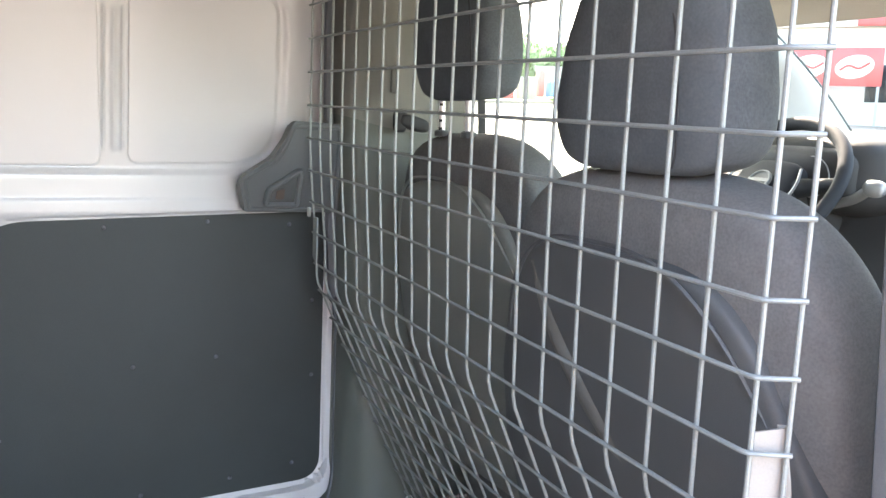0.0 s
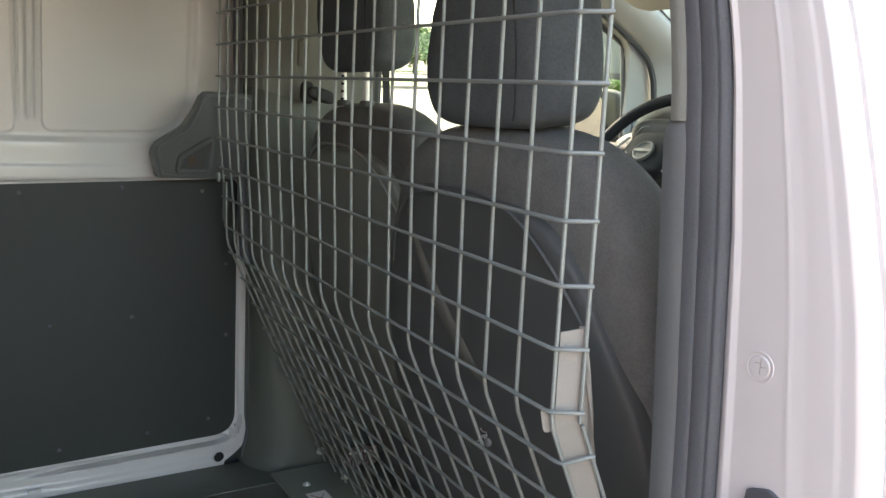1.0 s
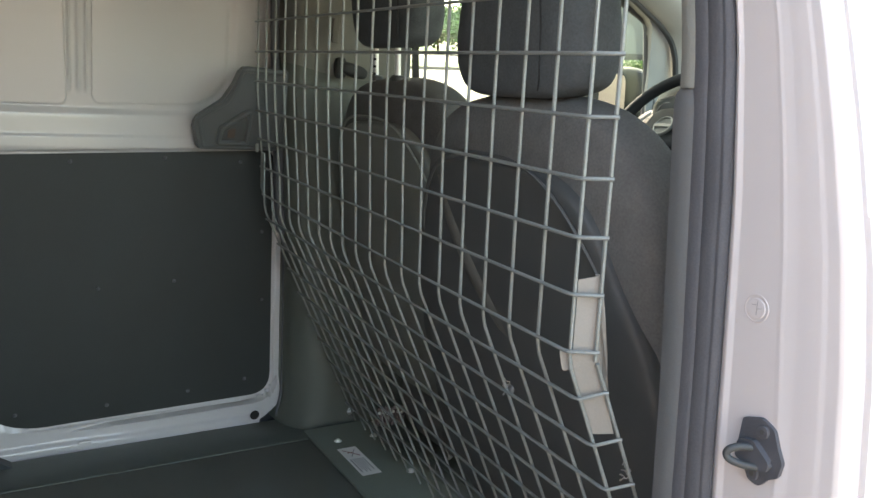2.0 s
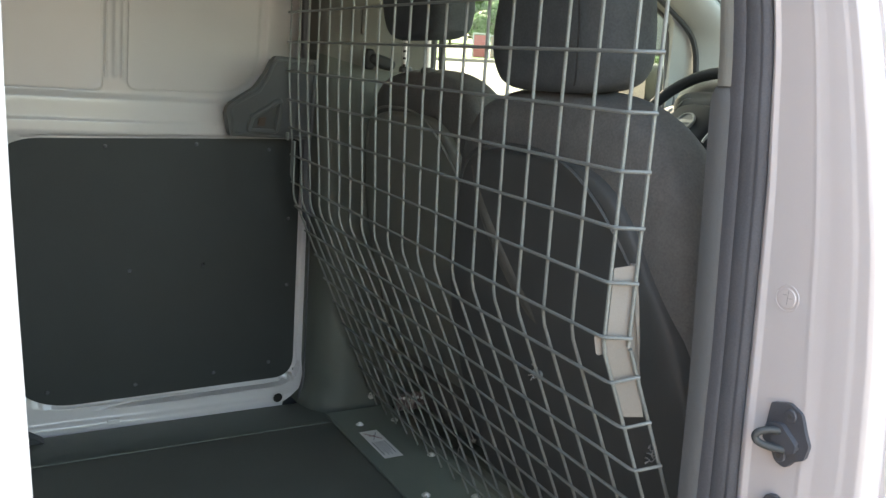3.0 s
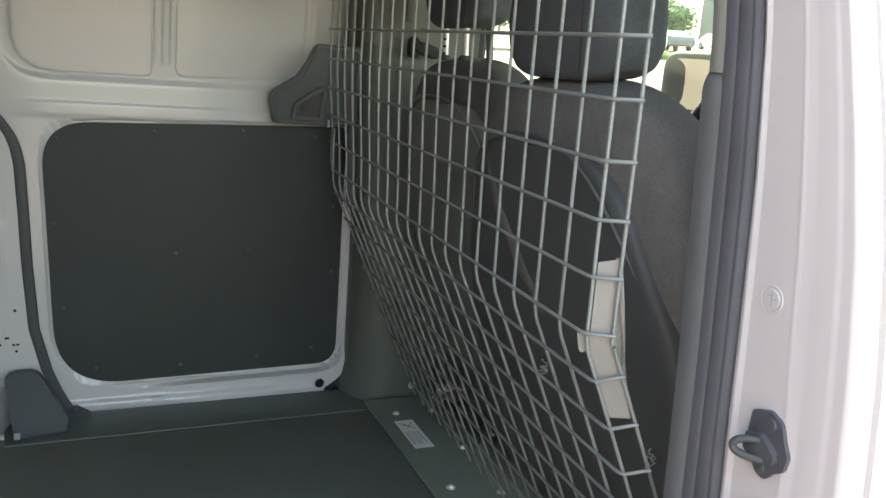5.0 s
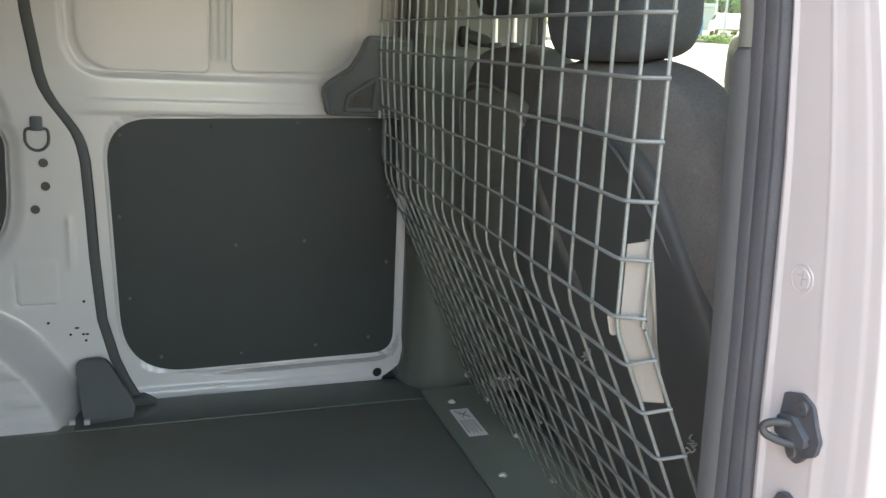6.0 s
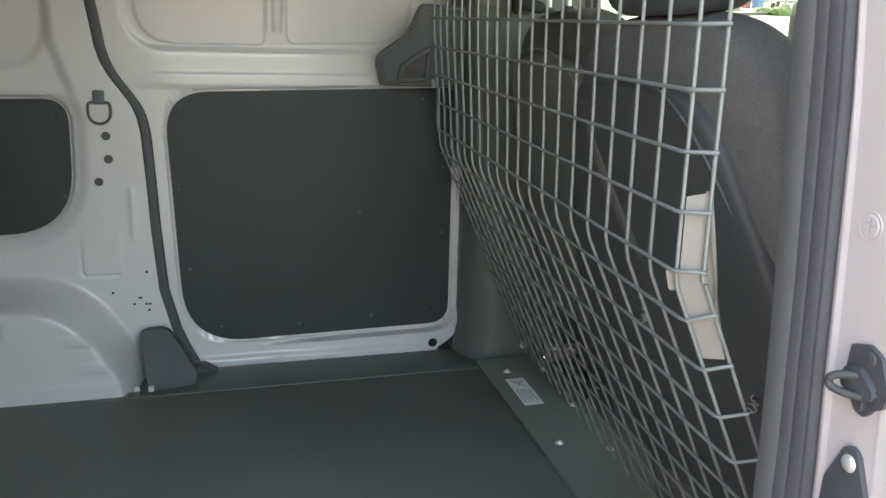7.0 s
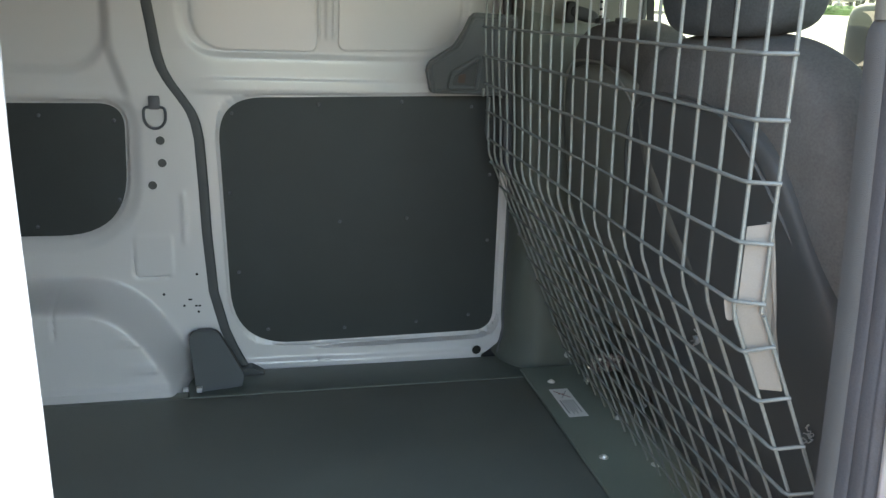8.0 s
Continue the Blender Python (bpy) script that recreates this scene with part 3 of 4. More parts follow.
setting("wall_rear", box((-1.80, -0.30, -0.05), (-1.75, 1.40, ROOF)), WHITE, "white closed rear doors", smooth=False)

NEAR_IN = [(-0.6, -0.146), (0.40, -0.134), (0.50, -0.128), (0.585, -0.1245), (0.68, -0.1195), (0.75, -0.1155), (0.88, -0.102), (0.925, -0.094), (1.15, -0.04), (1.4, 0.02)]
NEAR_OUT = [(-0.6, -0.276), (0.0, -0.274), (0.3, -0.268), (0.5, -0.263), (0.6, -0.255), (0.7, -0.241), (0.8, -0.219), (0.88, -0.198), (0.92, -0.187), (1.15, -0.105), (1.4, -0.03)]


def near_wall(x0, x1, z0, z1, t=0.07):
    """Body side whose front edge x1 is the rear edge of the door opening."""
    y = [(-0.6, -0.30), (0.45, -0.268), (0.85, -0.255), (1.15, -0.17), (1.4, -0.09)]
    return sheet([x0, x1], span(z0, z1, 0.05), lambda u, z: (u + (0.010 * step(0.85, 0.5, z) if u == x1 else 0.0), lerp(y, z), z), (-0.03, t, 0))


setting("wall_near", near_wall(-1.80, -0.598, -0.35, ROOF, 0.03), WHITE, "white body side behind the open sliding door")
setting("wall_near_inner", box((-1.76, -0.20, 0.0), (-0.612, -0.19, ROOF)), WHITE, "inner white side wall", smooth=False)

setting("wall_far_outer", box((-1.82, 1.395, -0.40), (0.478, 1.42, ROOF + 0.04), 0.01), WHITE, "white outer skin of the far body side")
setting("floor_pan", box((-1.80, -0.24, -0.09), (0.42, 1.39, -0.05)), WHITE, "white painted floor pan under the mat", smooth=False)

# near centre pillar: white jamb, ribbed seal, trim


def jamb_pos(f, z):
    a, b = lerp(NEAR_IN, z), lerp(NEAR_OUT, z)
    wav = 0.035 * step(0.62, 0.50, z)
    prof = [(0.0, 0.0855), (0.025, 0.0826), (0.06, 0.0812), (0.11, 0.0834), (0.47 + wav, 0.0838), (0.50 + wav, 0.0834), (0.53 + wav, 0.0843), (0.62, 0.0857), (0.70, 0.0862), (0.80, 0.0872), (0.84, 0.0884), (0.93, 0.0892), (0.97, 0.0920), (1.0, 0.102)]
    return (lerp(prof, f), a + (b - a) * f, z)


jf = sorted(span(0, 0.14, 0.01) + span(0.16, 0.44, 0.04) + span(0.46, 1.0, 0.012))
jamb = setting("pillar_near", sheet(jf, span(-0.35, ROOF, 0.02), jamb_pos, (0.03, 0, 0)), WHITE, "glossy white painted centre pillar jamb")
plug = part("plug", disc((0.0836, -0.159, 0.6435), (-1, 0, 0), 0.0098, 0.0014, 26, 0.0006), WHITE, jamb, "round white plug with a slot")
for a, b in [((-0.006, 0.003), (0.0, 0.0035)), ((0.001, 0.0), (0.008, 0.001)), ((0.001, -0.006), (0.0015, 0.008))]:
    part("slot", tube([(0.0822, -0.159 - a[0] * 0.8, 0.6435 + a[1]), (0.0822, -0.159 - b[0] * 0.8, 0.6435 + b[1])], 0.0003, 5), SILVERPL, plug)
part("rim", add_tube(bmesh.new(), [(0.0832, -0.159 + 0.0128 * math.cos(a), 0.6435 + 0.0128 * math.sin(a)) for a in [2 * math.pi * i / 26 for i in range(27)]], 0.0006, 6), WHITE, plug)

SEAL_IN = [(-0.6, -0.090), (0.40, -0.085), (0.57, -0.079), (0.80, -0.063), (0.88, -0.056), (0.928, -0.049), (1.15, 0.0), (1.4, 0.05)]
TRIM_IN = [(-0.6, -0.064), (0.40, -0.060), (0.53, -0.055), (0.80, -0.037), (0.845, -0.035)]
TRIM_UP = [(0.80, -0.046), (0.88, -0.041), (0.928, -0.034), (1.15, 0.015), (1.4, 0.065)]


def nseal_pos(f, z):
    a, b = lerp(SEAL_IN, z), lerp(NEAR_IN, z)
    x = 0.081 - 0.0026 * abs(math.sin(f * math.pi * 2.5 + 0.25)) ** 0.35 + 0.004 * step(0.8, 1.0, f)
    return (x, a + (b - a) * f, z)


setting("trim_3", sheet(span(0, 1, 0.03), span(-0.30, ROOF, 0.04), nseal_pos, (0.02, 0, 0)), HAZERUBBER, "ribbed black rubber weatherstrip on the centre pillar")


def ntrim(z0, z1, edge, mat, name, label):
    z_ = sorted(span(z0, z1 - 0.03, 0.03) + span(z1 - 0.024, z1, 0.004))

    def pos(f, z):
        a, b = lerp(SEAL_IN, z), lerp(edge, z)
        top = 1 - math.sqrt(max(0, 1 - min(1, max(0, (z - z1 + 0.024) / 0.024)) ** 2))
        x, w = [(0.080, -0.15), (0.076, 0.15), (0.0745, 0.5), (0.0752, 0.85), (0.080, 1.0), (0.10, 1.05), (0.30, 0.9)][f]
        return (x + top * 0.008, a + (b - a) * w - top * 0.010 * (f > 2), z)
    return setting(name, sheet(range(7), z_, pos, (0.02, -0.02, 0)), mat, label)


ntrim(-0.30, 0.847, TRIM_IN, GREYPL, "pillar_trim_near_lower", "dark grey plastic trim on the near pillar")
ntrim(0.842, ROOF, TRIM_UP, BEIGE, "pillar_trim_near_upper", "beige plastic upper trim on the near pillar")

# near front door, seen from outside at a glancing angle
fd = thing("front_door", "closed white front passenger door in full sun", "car door", (0, 0, 0))
part("skin", sheet(span(0.113, 1.45, 0.08), span(-0.35, 0.74, 0.05), lambda x, z: (x, lerp(NEAR_OUT, z) - 0.006, z), (0, 0.05, 0)), WHITE, fd)
part("window_frame", sheet([0.113, 0.20], span(0.74, ROOF, 0.05), lambda x, z: (x, lerp(NEAR_OUT, z) - 0.004, z), (0, 0.04, 0)), WHITE, fd)
gl = part("window_glass", sheet([0.203, 1.30], span(0.745, ROOF - 0.06, 0.08), lambda x, z: (x, lerp(NEAR_OUT, z) + 0.012, z), (0, 0.004, 0)), GLASS, fd)
gl.visible_shadow = False

# ---- door striker hardware on the near pillar ----
st = thing("door_striker", "black steel door striker bolted to the white pillar", "striker", (0.0838, -0.1835, 0.512))
so = rounded([(-0.0245, 0.004), (-0.022, 0.027), (-0.002, 0.033), (0.013, 0.026), (0.019, 0.010), (0.025, -0.002), (0.022, -0.017), (0.011, -0.023), (0.003, -0.033), (-0.009, -0.030), (-0.017, -0.017), (-0.025, -0.010)], [0.004, 0.004, 0.010, 0.008, 0.006, 0.007, 0.007, 0.006, 0.008, 0.008, 0.006, 0.005], 5)
part("plate", slab(so, lambda a, b, d: (-d, -a, b), 0.0045, 0.0018, 3), BLACKMETAL, st)
part("boss", slab(rounded([(-0.022, -0.010), (-0.020, 0.008), (-0.004, 0.012), (0.016, -0.004), (0.014, -0.014), (-0.006, -0.014)], [0.005, 0.006, 0.008, 0.006, 0.006, 0.006], 6), lambda a, b, d: (-0.0045 - d, -a, b), 0.007, 0.0032, 3), BLACKMETAL, st)
part("loop", tube(smooth_line([(-0.009, 0.004, 0.004), (-0.018, 0.011, 0.004), (-0.025, 0.0165, 0.001), (-0.027, 0.0185, -0.004), (-0.025, 0.0155, -0.009), (-0.018, 0.007, -0.012), (-0.009, -0.003, -0.013)], 6), 0.0037, 10), CAPPL, st)
for y, z in [(-0.002, 0.021), (0.004, -0.022)]:
    b = part("bolt", disc((-0.0045, y, z), (-1, 0, 0), 0.0066, 0.0022, 18, 0.0008), BLACKMETAL, st)
    part("socket", disc((-0.0066, y, z), (-1, 0, 0), 0.0026, 0.0006, 6), HOLE, b)
st2 = thing("door_check", "black steel guide plate with a zinc bolt on the pillar", "bracket", (0.0838, -0.179, 0.418))
s2 = rounded([(-0.006, 0.030), (0.008, 0.030), (0.032, -0.03), (0.030, -0.070), (-0.030, -0.070), (-0.026, -0.010)], [0.009, 0.010, 0.012, 0.006, 0.006, 0.01], 5)
part("plate", slab(s2, lambda a, b, d: (-d, -a, b), 0.006, 0.0015), BLACKMETAL, st2)
part("bolt", dome((-0.006, -0.001, 0.015), (-1, 0, 0), 0.0085, 0.004), STEEL, st2, "zinc plated bolt")
part("pin", tube([(-0.006, -0.002, -0.03), (-0.03, -0.002, -0.032)], 0.006, 10), STEEL, st2)

# ---- wire mesh partition ----
CELL, COL = 0.0615, 0.05935
SLOPE, TILT_X, RISE = 0.455, 0.044, 0.0185
mesh = thing("mesh_partition", "grey painted welded wire mesh partition behind the seats", "partition", (0, 0, 0))


def kink(u):
    return 0.553 - 0.016 * u


def on_mesh(u, z, out=0.0):
    """A point of the partition at width u and height z, out metres towards the cargo side."""
    x = max(0.0, kink(u) - z) * SLOPE
    n = (-1.0, 0.0) if z > kink(u) else (-0.912, -0.41)
    x += 0.017 * u * min(1.0, max(0.0, (0.80 - z) / 0.22)) ** 1.2
    return Vector((x + TILT_X * u + 0.0047 * u * u + n[0] * out, u * 0.9986, z + RISE * u + n[1] * out))


def on_edge(z):
    """The folded-back near edge beside the fold wire."""
    p = on_mesh(0.0, z)
    return p + Vector((0.0208, -0.0170, 0.001 + (0.007 if z < kink(0) else 0.0)))


RW = 0.0022
TOP, BOTTOM = 1.235, 0.005
for i in range(20):
    u = i * COL
    part("upright_wire", tube([on_mesh(u, TOP), *[on_mesh(u, q) for q in (0.80, 0.74, 0.68, 0.62)], on_mesh(u, kink(u) + 0.008), on_mesh(u, kink(u) - 0.008), on_mesh(u, BOTTOM)], RW, 8), WIRE, mesh)
part("edge_wire", tube([on_edge(TOP), on_edge(0.556)], RW, 8), WIRE, mesh)
part("edge_wire", tube([on_edge(0.546), on_edge(BOTTOM)], RW, 8), WIRE, mesh)
heights = [0.6245 + CELL * k for k in range(9, 1, -1)] + [0.6875, 0.6275, 0.5665]
z = 0.513 + 0.0572
while True:
    z -= 0.0572
    if z < 0.03:
        break
    heights.append(z)
for z in heights:
    e = on_edge(z)
    n = Vector((-0.6, -0.75, 0)) * RW * 1.6
    a, f = on_mesh(19 * COL + 0.006, z, RW * 1.7), on_mesh(0.0, z, RW * 1.7)
    part("cross_wire", tube([a, f + Vector((-0.001, 0.004, 0)), f + Vector((0.001, -0.0035, 0)), e + n, e + n + Vector((0.0025, -0.0022, 0))], RW, 8), WIRE, mesh)

# bracket on the near edge
br = thing("partition_bracket", "light grey painted steel bracket on the mesh edge", "bracket", (0, 0, 0))


def brk(a, z, off):
    """a runs along the folded edge, from the fold outwards."""
    p = on_mesh(0.0, z)
    d = Vector((0.0225, -0.0185, 0.0)).normalized()
    n = Vector((0.63, 0.77, 0.0))
    return p + d * a + n * off


part("upper_plate", slab([(0.003, 0.642), (0.026, 0.648), (0.0275, 0.60), (0.029, 0.566), (0.003, 0.566)], lambda a, b, d: brk(a, b, 0.0035 + d), 0.0025, 0.0), BRACKET, br, smooth=False)
part("lower_plate", slab(rounded([(-0.0105, 0.567), (0.030, 0.563), (0.030, 0.520), (0.0255, 0.469), (0.001, 0.466), (-0.001, 0.545), (-0.0095, 0.541)], [0.004, 0.002, 0, 0.002, 0.002, 0.002, 0.003], 4), lambda a, b, d: brk(a, b, 0.0032 + d), 0.0025, 0.0), BRACKET, br, smooth=False)
part("back_plate", slab([(0.027, 0.648), (0.0345, 0.60), (0.0395, 0.565), (0.037, 0.54), (0.031, 0.505), (0.018, 0.505), (0.020, 0.648)], lambda a, b, d: brk(a, b, 0.008 + d), 0.0025, 0.0), BRACKET, br, smooth=False)
solid("partition_clip", box((0.052, 1.118, 0.680), (0.058, 1.127, 0.698), 0.002), WIRE, "small light clip holding the mesh at the pillar", "clip")
solid("partition_side_strip", slab([(1.098, 0.66), (1.118, 0.66), (1.118, 0.585), (1.098, 0.565)], lambda a, b, d: (0.062 + d, a, b + 0.02), 0.003), WIRE, "grey steel strip at the far mesh edge", "bracket", smooth=False)

# base plate with bolts and label
base = thing("partition_base_plate", "grey painted steel base plate bolted to the floor", "base plate", (0, 0, 0))


def plate_x(y, off):
    return 0.137 + off + 0.05 * y


outl = [(plate_x(1.165, 0.0), 1.165), (plate_x(1.165, 0.175), 1.165), (plate_x(0.0, 0.175), 0.0), (plate_x(0.0, 0.0), 0.0)]
part("plate", slab(rounded(outl, [0.006] * 4, 3), lambda a, b, d: (a, b, 0.0015 + d), 0.0045, 0.0012), PLATE, base)
part("rear_lip", tube([(plate_x(1.16, 0.002), 1.16, 0.004), (plate_x(0.0, 0.002), 0.0, 0.004)], 0.003, 6), PLATE, base)
for x, y in [(0.244, 1.072), (0.214, 0.6955), (0.188, 0.32), (0.335, 1.066), (0.3195, 0.857), (0.304, 0.649), (0.289, 0.44), (0.274, 0.235)]:
    w = part("bolt", disc((x, y, 0.006), (0, 0, 1), 0.0095, 0.0014, 18, 0.0004), STEEL, base)
    part("bolt_head", dome((x, y, 0.0072), (0, 0, 1), 0.0066, 0.0056), STEEL, w)
eb = part("bolt", disc((0.331, 1.1895, 0.026), (0, -1, 0), 0.0095, 0.0016, 18, 0.0004), STEEL, base)
part("bolt_head", dome((0.331, 1.188, 0.026), (-0.1, -1, 0.1), 0.0066, 0.0056), STEEL, eb)

lab = thing("instruction_label", "small white paper label with grey print on the base plate", "label", (0, 0, 0))


def on_label(a, b, d=0.0):
    """a across, b along the label, both from 0 to 1."""
    y = 1.028 - 0.149 * b
    return (plate_x(y, 0.033) + a * 0.046, y, 0.0063 + d)


def label_bar(a0, a1, b0, b1, d=0.0006):
    bm = bmesh.new()
    vs = [bm.verts.new(on_label(a, b, d)) for a, b in ((a0, b0), (a1, b0), (a1, b1), (a0, b1))]
    lo = [bm.verts.new(on_label(a, b, d - 0.0004)) for a, b in ((a0, b0), (a1, b0), (a1, b1), (a0, b1))]
    bm.faces.new(vs)
    bm.faces.new(list(reversed(lo)))
    for i in range(4):
        bm.faces.new((vs[i], vs[(i + 1) % 4], lo[(i + 1) % 4], lo[i]))
    return bm


part("paper", label_bar(0, 1, 0, 1, 0.0004), PAPER, lab, smooth=False)
for k, (a0, a1, b0, b1) in enumerate([(0.12, 0.19, 0.42, 0.88), (0.26, 0.30, 0.42, 0.80), (0.36, 0.40, 0.42, 0.90), (0.46, 0.50, 0.42, 0.84), (0.56, 0.60, 0.42, 0.90), (0.66, 0.70, 0.42, 0.76), (0.78, 0.83, 0.42, 0.86)]):
    part("print_bar", label_bar(a0, a1, b0, b1), INK, lab, smooth=False)
for p, q in [((0.15, 0.08), (0.80, 0.34)), ((0.80, 0.10), (0.35, 0.34)), ((0.30, 0.20), (0.62, 0.20))]:
    part("print_bar", tube([on_label(*p, 0.0006), on_label(*q, 0.0006)], 0.0011, 4), REDINK if p[0] < 0.5 else INK, lab, smooth=False)

# small things caught at the foot of the mesh
bag = thing("plastic_bag", "small clear pinkish bag of fasteners standing behind the mesh", "bag", (0.402, 1.118, 0.0))


def bag_pos(u, v):
    w = 0.006 * noise.noise((u * 4, v * 3, 0.3)) + 0.004 * noise.noise((u * 9, v * 7, 1.7))
    return (0.038 * u + 0.010 * v + w, -0.008 * u + w * 1.4, 0.004 + 0.044 * v + 0.004 * noise.noise((u * 3, 5.0, 0.0)) * v)


part("pouch", sheet(span(-1, 1, 0.1), span(0, 1, 0.1), bag_pos, (0.004, 0.006, 0)), BAG, bag)
for k in range(6):
    x, y, z = bag_pos(-0.75 + 0.3 * k, 0.72)
    part("fastener", dome((x - 0.002, y - 0.002, z), (-0.5, -0.8, 0.2), 0.0042, 0.003, 10, 3), STEEL, bag)
for y, z, dx, dz in [(0.86, 0.10, 0.010, 0.034), (0.80, 0.15, -0.012, 0.028), (0.62, 0.11, -0.01, 0.026), (0.44, 0.10, 0.03, 0.014), (0.50, 0.2, 0.012, 0.022)]:
    p = on_mesh(y, z, 0.003)
    t = thing("cable_tie", "thin clear nylon cable tie tail on the wire mesh", "cable tie", tuple(p), "ties on the mesh")
    part("loop", add_tube(bmesh.new(), [(0.0034 * math.cos(a), 0.0005 * a, 0.0034 * math.sin(a)) for a in [2 * math.pi * i / 10 for i in range(11)]], 0.0007, 5), WIRE, t)
    part("tail", tube(smooth_line([(0, 0, 0), (-0.004, dx * 0.4, dz * 0.5), (-0.005, dx, dz)], 4), 0.0006, 5), TIE, t)

for x, y, r in [(0.004, 0.733, 0.0026), (-0.21, 0.62, 0.0018), (-0.06, 0.93, 0.0016), (0.078, 0.833, 0.0018), (-0.44, 0.78, 0.0017)]:
    solid("crumb", blob((x, y, r * 0.45), (r, r * 0.7, r * 0.5), 0.8, 0.8, (0, 0, 40), 12, 8), SCREW, "tiny pale crumb on the floor mat", "debris", "crumbs on the mat")

# ---- seats ----


def seat(y0, x0, ztop, head_up, label, posts, post_x, strip, head_y, chin, shell_mat, name="front_seat"):
    """A front seat seen from behind: cloth back, black plastic back shell, head restraint, cushion."""
    s = thing(name, label, "car seat", (x0, y0, 0), "front seats")
    lean = 15.0

    def back(x, y, z):
        return (x * (1 - 0.30 * max(0, z) ** 2), y * (1.0 - 0.04 * max(0, -z)), z - 0.085 * abs(y) ** 2.5 * step(0.35, 1.0, z))
    h = 0.345
    cz = ztop - h * math.cos(radians(lean)) - 0.002
    cx = 0.085 + 0.055 + (h - 0.02) * math.sin(radians(lean)) * 1.0
    part("backrest", blob((cx, 0, cz), (0.075, 0.262, h), 0.48, 0.42, (0, -lean, 0), 72, 48, back), CLOTH, s, "grey-brown woven cloth backrest")

    def shell(x, y, z):
        w = 1.0 - 0.10 * max(0, z) ** 3 + 0.22 * step(0.75, 0.0, z)
        deep = 1 + 4.2 * step(0.35, -0.2, z) * (x > 0)
        return (x * deep - 0.25 * (1 - abs(y) ** 2) * (1 - abs(z) ** 2), y * w, z - 0.08 * abs(y) ** 3 * step(0.2, 1, z))
    m = pose(cx, 0, cz, 0, -lean, 0)
    part("back_shell", blob(tuple(m @ Vector((-0.058, 0.016, -0.050))), (0.024, 0.236, 0.318), 0.40, 0.36, (0, -lean, 0), 64, 44, shell), shell_mat, s, "dark moulded plastic seat back shell")
    bow = [m @ Vector((-0.0835 + 0.02 * abs(q) ** 4, 0.016 + 0.236 * math.sin(q * 1.45), -0.06 + 0.345 * (1 - abs(math.sin(q * 1.45)) ** 3.2 * 0.62))) for q in (i / 20 - 1 for i in range(41))]
    part("seam", tube(bow, 0.0028, 6), shell_mat, s, "dark piping round the back shell")
    on_shell = [(cx - 0.080 + (cz - q) * math.tan(radians(lean)) + 0.017, k, q) for k, q in strip]
    n_strip = len(smooth_line(on_shell, 5))
    sb = bmesh.new()
    add_tube(sb, smooth_line(on_shell, 5), [0.012 + (0.018 if not chin else 0.006) * math.sin(math.pi * min(1, 0.08 + 0.92 * i / n_strip)) for i in range(n_strip)], 16)
    part("raised_strip", sb, shell_mat if chin else STRIPPL, s, "lighter raised strip running down the seat back")

    half = 0.112 if chin else 0.140
    wide = [(-1, 0.86), (-0.9, 0.95), (-0.7, 0.995), (-0.2, 1.0), (0.16, 0.935), (0.38, 0.84), (0.57, 0.735), (0.8, 0.54), (1, 0.25)]
    slope = [(-1, 0.84), (-0.9, 0.92), (-0.65, 0.965), (-0.4, 0.94), (-0.19, 0.89), (0.107, 0.75), (0.336, 0.60), (0.6, 0.44), (1, 0.2)]
    if chin:
        wide = [(-1, 0.70), (-0.85, 0.86), (-0.5, 0.96), (0.0, 1.0), (0.4, 0.95), (0.7, 0.78), (0.88, 0.55), (1, 0.25)]

    def head(x, y, z):
        return (x * (1 - 0.22 * max(0, z) ** 2), y * lerp(wide if chin or y < 0 else slope, z), z)
    hz = ztop + 0.118 + head_up
    hx = 0.075 + 0.055
    part("headrest", blob((hx, head_y, hz - 0.122 + half), (0.055, 0.144 if not chin else 0.141, half), 0.30, 0.55, (0, -6, 0), 72, 64, head), CLOTH_DARK, s, "charcoal cloth head restraint")
    part("headrest_seam", tube(smooth_line([(hx - 0.046, -0.050, hz + 0.075), (hx - 0.053, -0.074, hz + 0.03), (hx - 0.0548, -0.088, hz - 0.03), (hx - 0.053, -0.090, hz - 0.095), (hx - 0.046, -0.080, hz - 0.114)], 5), 0.0011, 5), DASH, s)
    for k in posts:
        p = part("headrest_post", tube([(hx + post_x, k, hz - 0.09), (hx + post_x + 0.006, k, ztop - 0.06)], 0.0062, 10), POLISHED, s, "polished steel head restraint post")
        for j in range(4 if k == max(posts) and head_up > 0.03 else 0):
            # Black box paints the shade of a notch; the post isn't cut.
            part("notch", box((hx + post_x - 0.0048, k - 0.0068, ztop + 0.004 + j * 0.015), (hx + post_x + 0.0002, k - 0.003, ztop + 0.009 + j * 0.015)), DEEP, p)
        part("guide_collar", disc((hx + post_x + 0.005, k, ztop - 0.008), (0, 0, 1), 0.015, 0.012, 18, 0.003), SHELL, s)
    part("cushion", blob((cx + 0.32, 0, 0.10), (0.27, 0.26, 0.09), 0.4, 0.4, (0, -6, 0), 40, 20), CLOTH, s, "grey-brown cloth seat cushion")
    part("seat_base", box((cx + 0.20, -0.22, -0.2), (cx + 0.50, 0.22, 0.06), 0.02), SHELL, s)
    return s


seat(0.275, 0.0, 0.830, 0.0, "grey-brown cloth front seat with low headrest, behind the mesh", (-0.06, 0.06), 0.004, ((0.150, 0.710), (0.124, 0.638), (0.072, 0.555), (0.004, 0.478), (-0.045, 0.425)), 0.008, 0.0, SHELL)
